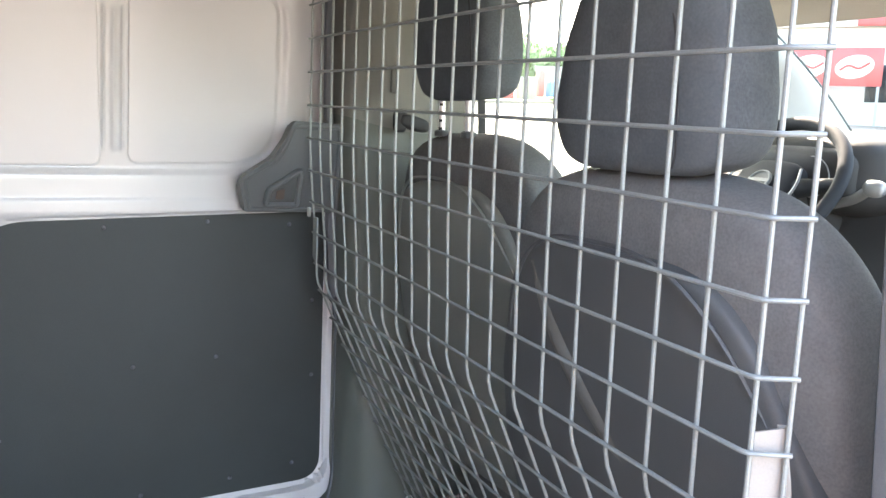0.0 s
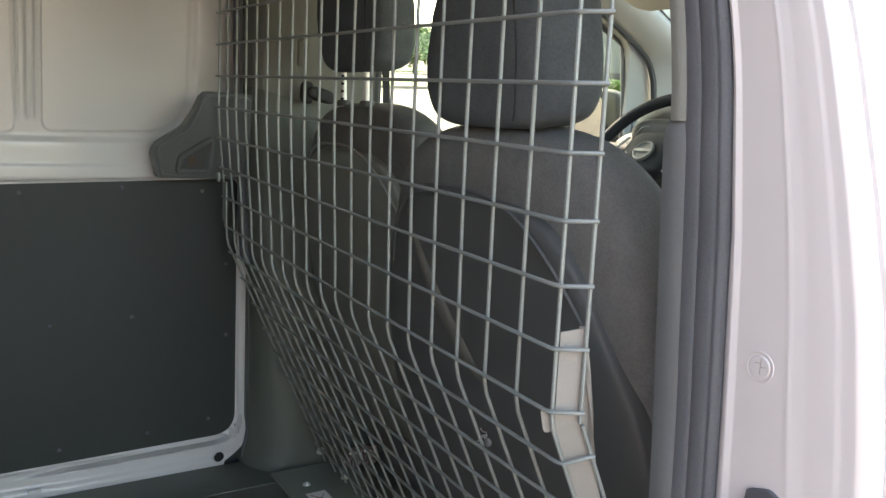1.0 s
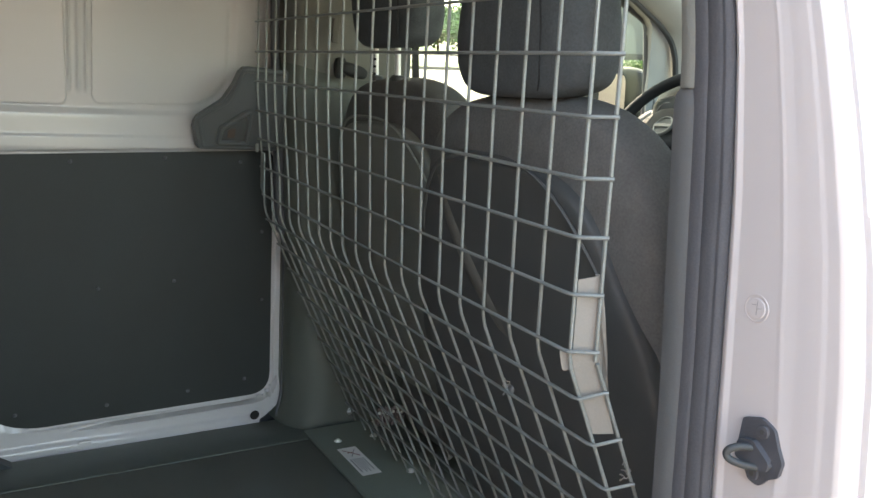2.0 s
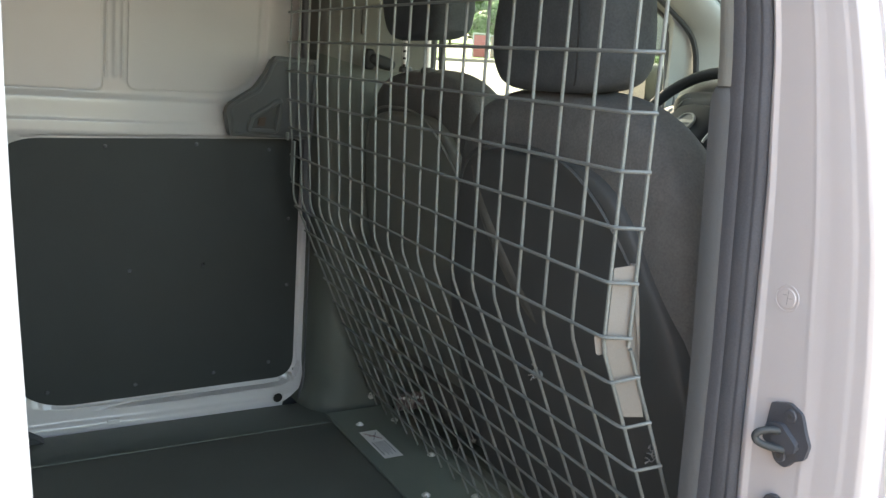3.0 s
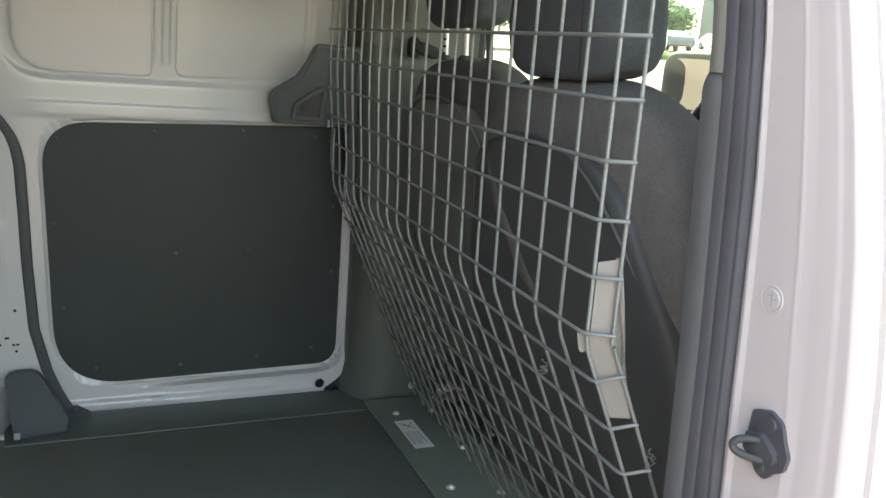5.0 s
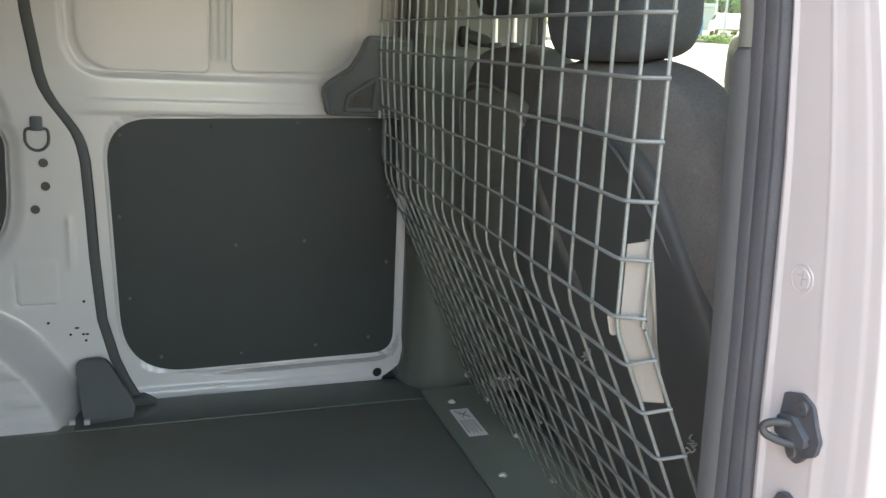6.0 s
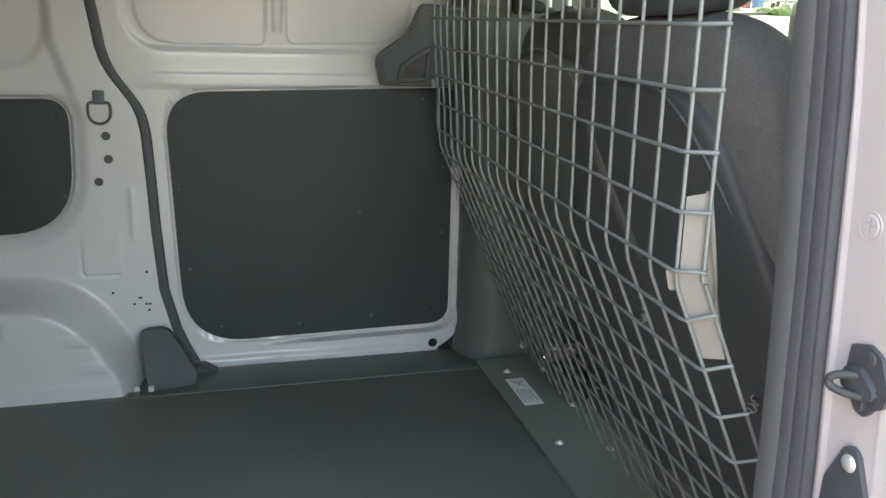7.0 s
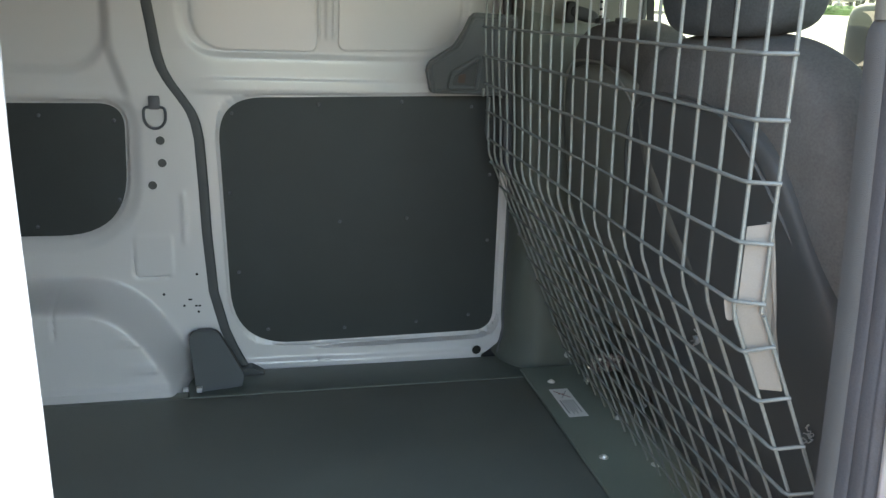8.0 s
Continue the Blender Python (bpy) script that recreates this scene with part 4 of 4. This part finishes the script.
seat(0.918, 0.15, 0.852, 0.064, "grey-brown cloth driver seat with raised headrest behind the mesh", (-0.012, 0.086), -0.010, ((-0.08, 0.735), (-0.098, 0.62), (-0.115, 0.52), (-0.128, 0.443)), 0.024, 0.20, GLAREBACK)

# seat belt on the far pillar
bl = thing("seat_belt", "black seat belt guide on the beige pillar", "seat belt", (0.302, 1.178, 0.866))
part("guide", blob((0, 0, 0), (0.036, 0.016, 0.015), 0.7, 0.6, (0, 14, 0)), DASH, bl)
part("tongue", blob((-0.030, 0.004, 0.004), (0.014, 0.012, 0.024), 0.6, 0.6), DASH, bl)
part("adjuster", box((-0.052, 0.004, 0.060), (-0.034, 0.014, 0.115), 0.004), BEIGE, bl)
part("strap", box((0.166, 0.012, -0.32), (0.185, 0.016, 0.20), 0.001, 1, pose(0, 0, 0, 0, -4, 0)), DASH, bl, "black belt webbing")
for at, k0 in (((0.166, 0.068, 0.371), 0.0), ((0.150, 0.305, 0.407), 1.3)):
    bf = thing("plastic_scrap", "crumpled scrap of clear film stuck to the seat back", "scrap", at, "scraps on the seat back")
    for k, (dy, dz, q) in enumerate([(0.0, 0.006, 0.006), (-0.005, -0.003, 0.005), (0.003, -0.010, 0.004), (-0.007, 0.002, 0.003)]):
        part("curl", add_tube(bmesh.new(), [(-0.002 + 0.003 * math.sin(2 * a + k + k0), dy + (0.6 + 0.5 * math.sin(k0)) * q * math.cos(a), dz + q * math.sin(a + 0.4 * math.sin(3 * a + k0))) for a in [2 * math.pi * i / 16 for i in range(15)]], 0.0008, 5), TIE, bf)
solid("seat_hinge_bolt", dome((0.115, 0.247, 0.426), (-1, -0.2, 0), 0.006, 0.004), SCREW, "zinc bolt on the seat frame", "bolt")

# ---- cab ----
setting("floor_front", box((0.405, -0.10, -0.05), (0.78, 1.19, -0.004), 0.004), SILLMAT, "black rubber floor under the seats")
setting("floor_cab", box((0.36, -0.28, -0.22), (1.95, 1.42, -0.18)), SILLMAT, "dark cab floor", smooth=False)
setting("wall_front", box((1.78, -0.25, -0.2), (1.86, 1.38, 0.62), 0.01), DASH, "dark bulkhead under the windscreen")
fdoor = thing("driver_door", "closed front door with grey trim and clear window", "car door", (0, 0, 0))
part("door_trim", sheet(span(0.50, 1.52, 0.06), span(-0.2, 0.72, 0.04), lambda x, z: (x, 1.285 - 0.035 * step(0.30, 0.40, z) * step(0.56, 0.48, z) + 0.02 * step(0.66, 0.72, z), z), (0, 0.10, 0)), DASH, fdoor)
part("door_skin", box((0.485, 1.385, -0.35), (1.52, 1.40, 0.72), 0.004), WHITE, fdoor)
g2 = part("window_glass", box((0.49, 1.318, 0.70), (1.36, 1.322, 1.215)), GLASS, fdoor, "lightly tinted side window glass", smooth=False)
g2.visible_shadow = False
wf = [(0.485, 1.30, 0.70), (0.482, 1.29, 0.95), (0.50, 1.27, 1.17), (0.70, 1.26, 1.215), (0.98, 1.27, 1.205), (1.10, 1.29, 1.168), (1.216, 1.305, 1.125), (1.322, 1.31, 1.081), (1.347, 1.31, 1.052), (1.358, 1.31, 0.967), (1.371, 1.312, 0.86), (1.378, 1.315, 0.70)]
ws_line = smooth_line(wf, 6)
wsb = add_tube(bmesh.new(), ws_line, 0.012, 8)
add_tube(wsb, [(p[0] + 0.021, p[1] - 0.002, p[2] + 0.012) for p in ws_line], 0.014, 8)
part("window_seal", wsb, RUBBER, fdoor, "black window seal")
sail = [(1.10, 1.172), (1.215, 1.13), (1.318, 1.081), (1.342, 1.053), (1.352, 0.967), (1.372, 0.70), (1.53, 0.70), (1.49, 0.90), (1.465, 1.0), (1.40, 1.10), (1.30, 1.18), (1.15, 1.225)]
part("window_frame", slab(sail, lambda a, b, d: (a, 1.325 - 0.03 * step(0.8, 1.15, b) - d, b), 0.02, 0.004), LITTRIM, fdoor, "pale grey inner window frame")
STRIP = [(0.52, 1.25, 1.215), (0.85, 1.25, 1.222), (1.06, 1.255, 1.195), (1.145, 1.258, 1.165), (1.23, 1.262, 1.128), (1.31, 1.266, 1.088), (1.37, 1.268, 1.055), (1.415, 1.27, 1.018), (1.438, 1.27, 0.972), (1.448, 1.27, 0.92), (1.468, 1.272, 0.80), (1.478, 1.275, 0.70)]
setting("trim_4", tube(smooth_line(STRIP, 6), 0.0105, 8), RUBBER, "black front door weatherstrip")
SCREEN = [(1.10, 1.215, 1.242), (1.23, 1.22, 1.226), (1.385, 1.225, 1.160), (1.545, 1.232, 1.073), (1.675, 1.24, 0.993), (1.815, 1.25, 0.892), (1.95, 1.26, 0.79)]


def along(pts, f):
    """A point at the share f of a smooth line's length in steps."""
    q = smooth_line(pts, 10)
    k = min(len(q) - 2, int(f * (len(q) - 1)))
    return q[k].lerp(q[k + 1], f * (len(q) - 1) - k)


def front_pillar(mirror):
    """Pillar trim between the windscreen's edge and the door's weatherstrip, swelling into the cab."""
    def pos(u, f):
        p = along(SCREEN, u).lerp(along(STRIP[2:], u), f)
        p.y -= 0.040 * math.sin(math.pi * min(1, f * 0.9 + 0.05)) ** 0.7
        return (p.x, 1.13 - p.y if mirror else p.y, p.z)
    return sheet(span(0, 1, 0.025), span(0, 1, 0.07), pos, (0, -0.02 if mirror else 0.02, 0))


setting("pillar_front_far", front_pillar(False), LITTRIM, "plastic front pillar trim, outside light put into its pale colour")
setting("pillar_front_near", front_pillar(True), LITTRIM, "plastic near front pillar trim, outside light put into its pale colour")
wb = bmesh.new()
ws = [wb.verts.new(v) for v in ((1.20, -0.07, 1.262), (1.20, 1.21, 1.262), (2.02, 1.285, 0.765), (2.02, -0.15, 0.765))]
wb.faces.new(ws)
wsob = setting("window_1", wb, SCREENGLASS, "lightly tinted raked windscreen", smooth=False)
wsob.visible_shadow = False
setting("trim_5", tube([(x - 0.004, y - 0.012, z + 0.006) for x, y, z in SCREEN[1:]], 0.0035, 6), RUBBER, "thin black windscreen edge")
for y0, y1 in [(-0.03, 0.50), (0.62, 1.12)]:
    solid("sun_visor", slab(rounded([(y0, 0.0), (y1, 0.0), (y1, 0.17), (y0, 0.17)], [0.03] * 4, 5), lambda a, b, d: (1.215 - b * 0.95, a, 1.135 + b * 0.30 + d), 0.018, 0.005), HEADLINER, "beige cloth sun visor folded against the roof", "sun visor", "sun visors")

dash = thing("dashboard", "charcoal plastic dashboard with instrument hood and vents", "dashboard", (0, 0, 0))
part("top", blob((1.66, 0.565, 0.58), (0.42, 0.78, 0.245), 0.35, 0.25, (0, 4, 0), 56, 28), DASH, dash)
part("instrument_hood", blob((1.34, 0.90, 0.785), (0.20, 0.215, 0.100), 0.6, 0.55, (0, 6, 0), 44, 24), DASH, dash)
part("gauge_face", blob((1.168, 0.90, 0.785), (0.05, 0.155, 0.07), 0.5, 0.7, (0, -12, 0), 36, 18), DASH, dash, "dark gauge cluster face")
for y in (0.83, 0.97):
    part("gauge_ring", add_tube(bmesh.new(), [(1.117, y + 0.045 * math.cos(a), 0.787 + 0.045 * math.sin(a)) for a in [2 * math.pi * i / 24 for i in range(25)]], 0.0016, 6), SILVERPL, dash)
part("column", tube([(1.11, 0.90, 0.745), (1.36, 0.90, 0.64)], (0.055, 0.075), 16), DASH, dash)
part("stalk", tube(smooth_line([(1.14, 0.92, 0.73), (1.13, 1.03, 0.745), (1.12, 1.10, 0.765)], 5), 0.009, 8), DASH, dash)
part("gear_lever", tube(smooth_line([(1.17, 0.85, 0.715), (1.14, 0.745, 0.742), (1.11, 0.685, 0.768)], 5), 0.011, 10), SILVERPL, dash, "silver gear lever")
part("gear_knob", blob((1.10, 0.664, 0.774), (0.016, 0.024, 0.018), 0.8, 0.8), SILVERPL, dash, "silver gear knob")

sw = thing("steering_wheel", "black three-spoke steering wheel with silver accents", "steering wheel", (1.05, 0.90, 0.760))
rm = pose(0, 0, 0, 0, 38, 0)
part("rim", add_tube(bmesh.new(), [rm @ Vector((0, 0.183 * math.cos(a), 0.183 * math.sin(a))) for a in [2 * math.pi * i / 48 for i in range(49)]], 0.0155, 12, False), WHEELMAT, sw)
part("hub", blob((0.012, 0, 0), (0.028, 0.085, 0.062), 0.5, 0.7, (0, 38, 0)), WHEELMAT, sw)
for a0 in (8, 172, 270):
    a = radians(a0)
    part("spoke", tube([rm @ Vector((0.014, 0.06 * math.cos(a), 0.06 * math.sin(a))), rm @ Vector((0.004, 0.172 * math.cos(a), 0.172 * math.sin(a)))], (0.024, 0.014), 10), WHEELMAT, sw)
    if a0 != 270:
        part("spoke_accent", tube(smooth_line([rm @ Vector((-0.012, 0.082 * math.cos(a), 0.045)), rm @ Vector((-0.018, 0.098 * math.cos(a), 0.0)), rm @ Vector((-0.012, 0.088 * math.cos(a), -0.05))], 5), 0.0035, 8), SILVERPL, sw, "silver trim strip")
bd = part("badge", disc(rm @ Vector((-0.017, 0, 0)), rm.to_3x3() @ Vector((-1, 0, 0)), 0.030, 0.006, 28, 0.002), SHELL, sw, "round dark badge with silver ring and bar")
part("ring", add_tube(bmesh.new(), [rm @ Vector((-0.0235, 0.026 * math.cos(a), 0.026 * math.sin(a))) for a in [2 * math.pi * i / 28 for i in range(29)]], 0.0026, 6, False), SCREW, bd)
part("bar", box((-0.026, -0.029, -0.005), (-0.0225, 0.029, 0.005), 0.001, 1, rm), SCREW, bd)

# outside mirror on the far door
mi = thing("door_mirror", "black door mirror on the driver door", "mirror", (1.42, 1.53, 0.838))
mi.rotation_euler = (0, 0, radians(30))
part("housing", blob((0.035, 0, 0), (0.07, 0.115, 0.106), 0.42, 0.38), DASH, mi)
part("mirror_glass", slab(rounded([(-0.068, -0.080), (0.084, -0.080), (0.080, 0.080), (-0.064, 0.080)], [0.03] * 4, 5), lambda a, b, d: (-0.036 - d + 0.12 * a, a, b), 0.002), MIRRORGL, mi, "mirror glass")
part("arm", box((0.0, -0.19, -0.09), (0.06, -0.08, -0.04), 0.012), DASH, mi)

# rest of the van's body outside
solid("hood", sheet(span(1.9, 2.55, 0.08), span(-0.25, 1.38, 0.1), lambda x, y: (x, y, 0.74 - 0.18 * ((x - 1.9) / 0.65) ** 2 - 0.05 * abs((y - 0.565) / 0.8) ** 3), (0, 0, -0.4)), WHITE, "white sloping engine hood of the van", "hood")
setting("roof", box((-1.82, -0.13, ROOF + 0.045), (1.1, 1.43, ROOF + 0.075), 0.02), WHITE, "white van roof seen from outside")
sd = thing("open_sliding_door", "white sliding door slid back along the van side", "sliding door", (0, 0, 0))
part("skin", sheet([-1.42, -0.640], span(-0.35, 1.18, 0.06), lambda x, z: (x, lerp(NEAR_OUT, z) - 0.095, z), (0, 0.05, 0)), WHITE, sd)

# ---- outside ----


def car(at, yaw, paint, label, tall=0.0):
    c = thing("parked_car", label, "car", (*at, gz(*at)), "parked cars")
    c.rotation_euler = (0, 0, radians(yaw))
    prof = rounded([(-2.2, 0.32), (-2.25, 0.75), (-2.1, 0.98 + tall * 0.3), (-1.3, 1.02 + tall * 0.3), (-0.6, 1.42 + tall), (0.9, 1.45 + tall), (1.75, 1.0 + tall * 0.3), (2.2, 0.92), (2.25, 0.32)], [0.1, 0.12, 0.12, 0.2, 0.3, 0.3, 0.15, 0.1, 0.1], 5)
    part("body", slab(prof, lambda a, b, d: (a, d - 0.88 + 0.16 * step(1.0, 1.4, b) * (1 if d < 0.8 else -1), b), 1.76, 0.04), paint, c)
    win = rounded([(-1.05, 1.02 + tall * 0.3), (-0.55, 1.36 + tall), (0.80, 1.38 + tall), (1.45, 1.02 + tall * 0.3)], [0.05] * 4, 4)
    for s in (-1, 1):
        part("window", slab(win, lambda a, b, d: (a, s * (0.895 + d - 0.16 * step(1.0, 1.4, b)), b), 0.01), CARGLASS, c)
    for x in (-1.4, 1.4):
        for s in (-1, 1):
            w = part("wheel", disc((x, s * 0.70, 0.32), (0, s, 0), 0.33, 0.20, 24, 0.03), TYRE, c)
            part("rim", disc((x, s * 0.895, 0.32), (0, s, 0), 0.20, 0.012, 16, 0.004), SILVERPL, w)
    return c


def place(az, dist):
    """A spot on the lot, seen from the van's open door, az degrees from +y towards +x."""
    return (-0.5 + dist * math.sin(radians(az)), -0.65 + dist * math.cos(radians(az)))


car(place(41.75, 80), 75, CARWHITE, "white parked car near the hedge")
car(place(37.6, 62), 60, CARWHITE, "white parked car beyond the grass island")
car(place(39.0, 66), 70, CARGREY, "grey parked car beyond the grass island")
car(place(55.6, 42), 60, CARTEAL, "pale teal parked car on the lot", 0.25)


def tree(at, height, spread, seed, label="leafy green roadside tree"):
    rnd = random.Random(seed)
    t = thing("tree", label, "tree", (*at, gz(*at)), "roadside trees")
    tb = bmesh.new()
    add_tube(tb, smooth_line([(0, 0, 0), (rnd.uniform(-.1, .1), 0.05, height * 0.25), (rnd.uniform(-.2, .2), 0.1, height * 0.5), (0, 0, height * 0.8)], 4), [0.16 * (1 - 0.8 * i / 12) for i in range(13)], 8)
    for _ in range(7):
        a, r = rnd.uniform(0, 6.28), rnd.uniform(0.4, 0.9) * spread
        z0 = rnd.uniform(0.25, 0.5) * height
        add_tube(tb, smooth_line([(0, 0, z0), (r * 0.4 * math.cos(a), r * 0.4 * math.sin(a), z0 + 0.12 * height), (r * math.cos(a), r * math.sin(a), z0 + 0.28 * height)], 3), [0.06 - 0.007 * i for i in range(7)], 6)
    part("trunk", tb, BARK, t)
    verts, faces = [], []
    for _ in range(70):
        a, rr, zz = rnd.uniform(0, 6.28), spread * math.sqrt(rnd.random()), rnd.uniform(0.28, 1.0)
        lim = math.sin(min(1, (1.05 - zz) * 2.2) * 1.57)
        c = Vector((rr * lim * math.cos(a), rr * lim * math.sin(a), zz * height))
        for _ in range(60):
            p = c + Vector((rnd.gauss(0, .45), rnd.gauss(0, .45), rnd.gauss(0, .34)))
            u = Vector((rnd.gauss(0, 1), rnd.gauss(0, 1), rnd.gauss(0, 1))).normalized()
            w = u.orthogonal().normalized()
            s = rnd.uniform(0.20, 0.36)
            k = len(verts)
            verts += [p + u * s, p + w * s * 0.55, p - u * s, p - w * s * 0.55]
            faces.append((k, k + 1, k + 2, k + 3))
    me = bpy.data.meshes.new("crown")
    me.from_pydata(verts, [], faces)
    me.materials.append(LEAF)
    cr = new("crown", me)
    cr.parent = t
    return t


for i, (az, d, h, s) in enumerate([(28, 90, 4.6, 4.2), (31.0, 92, 4.4, 4.0), (33.4, 88, 4.6, 3.6), (35.4, 95, 4.0, 3.6), (36.9, 92, 4.3, 3.2), (38.3, 94, 4.2, 3.0), (25, 90, 4.5, 4.2), (50, 92, 5.0, 3.6)]):
    tree(place(az, d), h, s, 11 + i)


def hedge(at, size, seed, label, name="hedge"):
    rnd = random.Random(seed)
    verts, faces = [], []
    for _ in range(2600):
        p = Vector((at[0] + rnd.uniform(-.5, .5) * size[0], at[1] + rnd.uniform(-.5, .5) * size[1], gz(*at) + size[2] * rnd.random() ** 0.6))
        u = Vector((rnd.gauss(0, 1), rnd.gauss(0, 1), rnd.gauss(0, 1))).normalized()
        w = u.orthogonal().normalized()
        s = rnd.uniform(0.07, 0.14)
        k = len(verts)
        verts += [p + u * s, p + w * s * 0.6, p - u * s, p - w * s * 0.6]
        faces.append((k, k + 1, k + 2, k + 3))
    me = bpy.data.meshes.new(name)
    me.from_pydata(verts, [], faces)
    me.materials.append(LEAF)
    return tagged(new(name, me), label, "hedge", kind="stuff")


hedge(place(43.75, 50), (2.6, 2.6, 0.75), 5, "clipped green hedge by the building")
hedge(place(38.6, 47), (4.4, 2.2, 0.30), 6, "low green planting on the island")
setting("lawn", sheet([-60, -20, 10, 27], [36.5, 60, 84], lambda x, y: (x, y, gz(x, y) + 0.10), (0, 0, -0.3)), GRASS, "green lawn beside the lot", smooth=False)
setting("lawn_far", sheet([-60, 20, 80, 130], [84.4, 100, 130], lambda x, y: (x, y, gz(x, y) + 0.12), (0, 0, -0.3)), GRASS, "green lawn strip beyond the lot", smooth=False)
setting("kerb", sheet([-60, 0, 27.3], [36.1, 36.45], lambda x, y: (x, y, gz(x, y) + 0.15), (0, 0, -0.4)), CONCRETE, "pale concrete kerb along the lawn", smooth=False)
gi = place(38.9, 47)
setting("grass_island", box((gi[0] - 2.2, gi[1] - 1.4, gz(*gi) - 0.25), (gi[0] + 3.5, gi[1] + 1.4, gz(*gi) + 0.14), 0.05), GRASS, "green grass island in the lot")


def building(at, size, yaw, mat, label, band=None, plinth=None):
    b = thing("building", label, "building", (*at, gz(*at)))
    b.rotation_euler = (0, 0, radians(yaw))
    part("wall", box((-size[0] / 2, 0, 0), (size[0] / 2, size[1], size[2])), mat, b, smooth=False)
    part("roof", box((-size[0] / 2 - 0.2, -0.2, size[2] + 0.004), (size[0] / 2 + 0.2, size[1] + 0.2, size[2] + 0.35), 0.03), band or GREYWALL, b)
    if plinth:
        part("plinth", box((-size[0] / 2 - 0.02, -0.05, 0.0), (size[0] / 2 + 0.02, -0.004, 0.95), 0.01), plinth, b, "brown painted base of the wall")
    n = 0 if plinth else int(size[0] // 4)
    for i in range(n):
        x = -size[0] / 2 + (i + 0.5) * size[0] / n
        w = part("window", box((x - 0.9, -0.05, 0.9), (x + 0.9, -0.004, 2.3), 0.01), CARGLASS, b)
        part("frame", box((x - 1.0, -0.06, 0.8), (x + 1.0, -0.052, 0.88)), WHITEWALL, w)
    return b


building(place(45.5, 98), (17, 8, 7.2), -45, STUCCO, "beige stucco building with a brown base beyond the hedge", plinth=BROWNBASE)
building(place(35.9, 80), (2.6, 5, 1.9), -36, GREYWALL, "grey low building behind the trees")
store = building(place(56, 37), (15, 8, 3.7), -56, WHITEWALL, "white store front with a red sign on its roof", WHITEWALL)
part("roof_sign", box((-1.4, -0.35, 3.72), (7.4, -0.215, 4.06), 0.02), REDPAINT, store, "faded red roof sign")
sign = thing("store_sign", "red store banner with white oval emblems on the wall", "sign", (*place(53.0, 35.6), gz(*place(53.0, 35.6))))
sign.rotation_euler = (0, 0, radians(-56))
part("board", box((-2.2, -0.05, 1.45), (1.5, 0.03, 2.85), 0.01), REDPAINT, sign)
for x in (-1.0, 0.55):
    em = part("oval_emblem", blob((x, -0.055, 2.15), (0.66, 0.02, 0.42), 1, 1, (0, -12, 0), 32, 12), WHITEWALL, sign, "white oval emblem")
    part("emblem_swash", tube(smooth_line([(x - 0.50, -0.072, 2.02), (x - 0.2, -0.074, 2.20), (x + 0.15, -0.074, 2.10), (x + 0.50, -0.072, 2.30)], 5), 0.045, 6), REDPAINT, em)
for x in (-2.1, 1.4):
    part("post", box((x - 0.05, -0.04, 0.0), (x + 0.05, 0.06, 1.45), 0.01), GREYWALL, sign)

kiosk = thing("donation_bin", "red metal bin in a pale frame by the lawn", "bin", (*place(33.0, 50), gz(*place(33.0, 50))))
kiosk.rotation_euler = (0, 0, radians(-33))
part("body", box((-0.42, -0.25, 0), (0.42, 0.25, 1.30), 0.03), REDPAINT, kiosk)
for x in (-0.46, 0.46):
    part("frame_post", box((x - 0.035, -0.27, 0), (x + 0.035, 0.23, 1.34), 0.01), WHITEWALL, kiosk)
part("frame_top", box((-0.50, -0.28, 1.345), (0.50, 0.24, 1.42), 0.01), WHITEWALL, kiosk)
lw = thing("low_wall", "low grey wall beside the red bin", "wall", (*place(34.3, 50.5), gz(*place(34.3, 50.5))))
lw.rotation_euler = (0, 0, radians(-33))
part("wall", box((-0.58, -0.1, 0), (0.58, 0.1, 1.25), 0.02), STUCCO, lw)
part("coping", box((-0.62, -0.14, 1.254), (0.62, 0.14, 1.33), 0.02), GREYWALL, lw)
bin2 = thing("donation_bin", "blue metal bin by the lawn", "bin", (*place(35.9, 60), gz(*place(35.9, 60))))
part("body", box((-0.24, -0.3, 0), (0.24, 0.3, 0.95), 0.04), BLUEPAINT, bin2)
part("lid", box((-0.27, -0.33, 0.954), (0.27, 0.33, 1.02), 0.02), BLUEPAINT, bin2)
pl = thing("sign_pylon", "red painted pylon beside the lawn", "pylon", (*place(35.2, 60), gz(*place(35.2, 60))))
part("pylon", box((-0.25, -0.2, 0), (0.25, 0.2, 1.75), 0.03), REDPAINT, pl)
for az, d in [(36.9, 64), (37.5, 58)]:
    lp = thing("lamp_post", "thin dark steel lamp post on the lot", "lamp post", (*place(az, d), gz(*place(az, d))), "lot lamp posts")
    part("pole", tube([(0, 0, 0.3), (0, 0, 7.5)], (0.08, 0.05), 8), GREYWALL, lp)
    part("footing", disc((0, 0, 0), (0, 0, 1), 0.25, 0.3, 16, 0.03), CONCRETE, lp)
    part("lamp_head", box((-0.15, -0.5, 7.45), (0.15, 0.1, 7.55), 0.02), GREYWALL, lp)
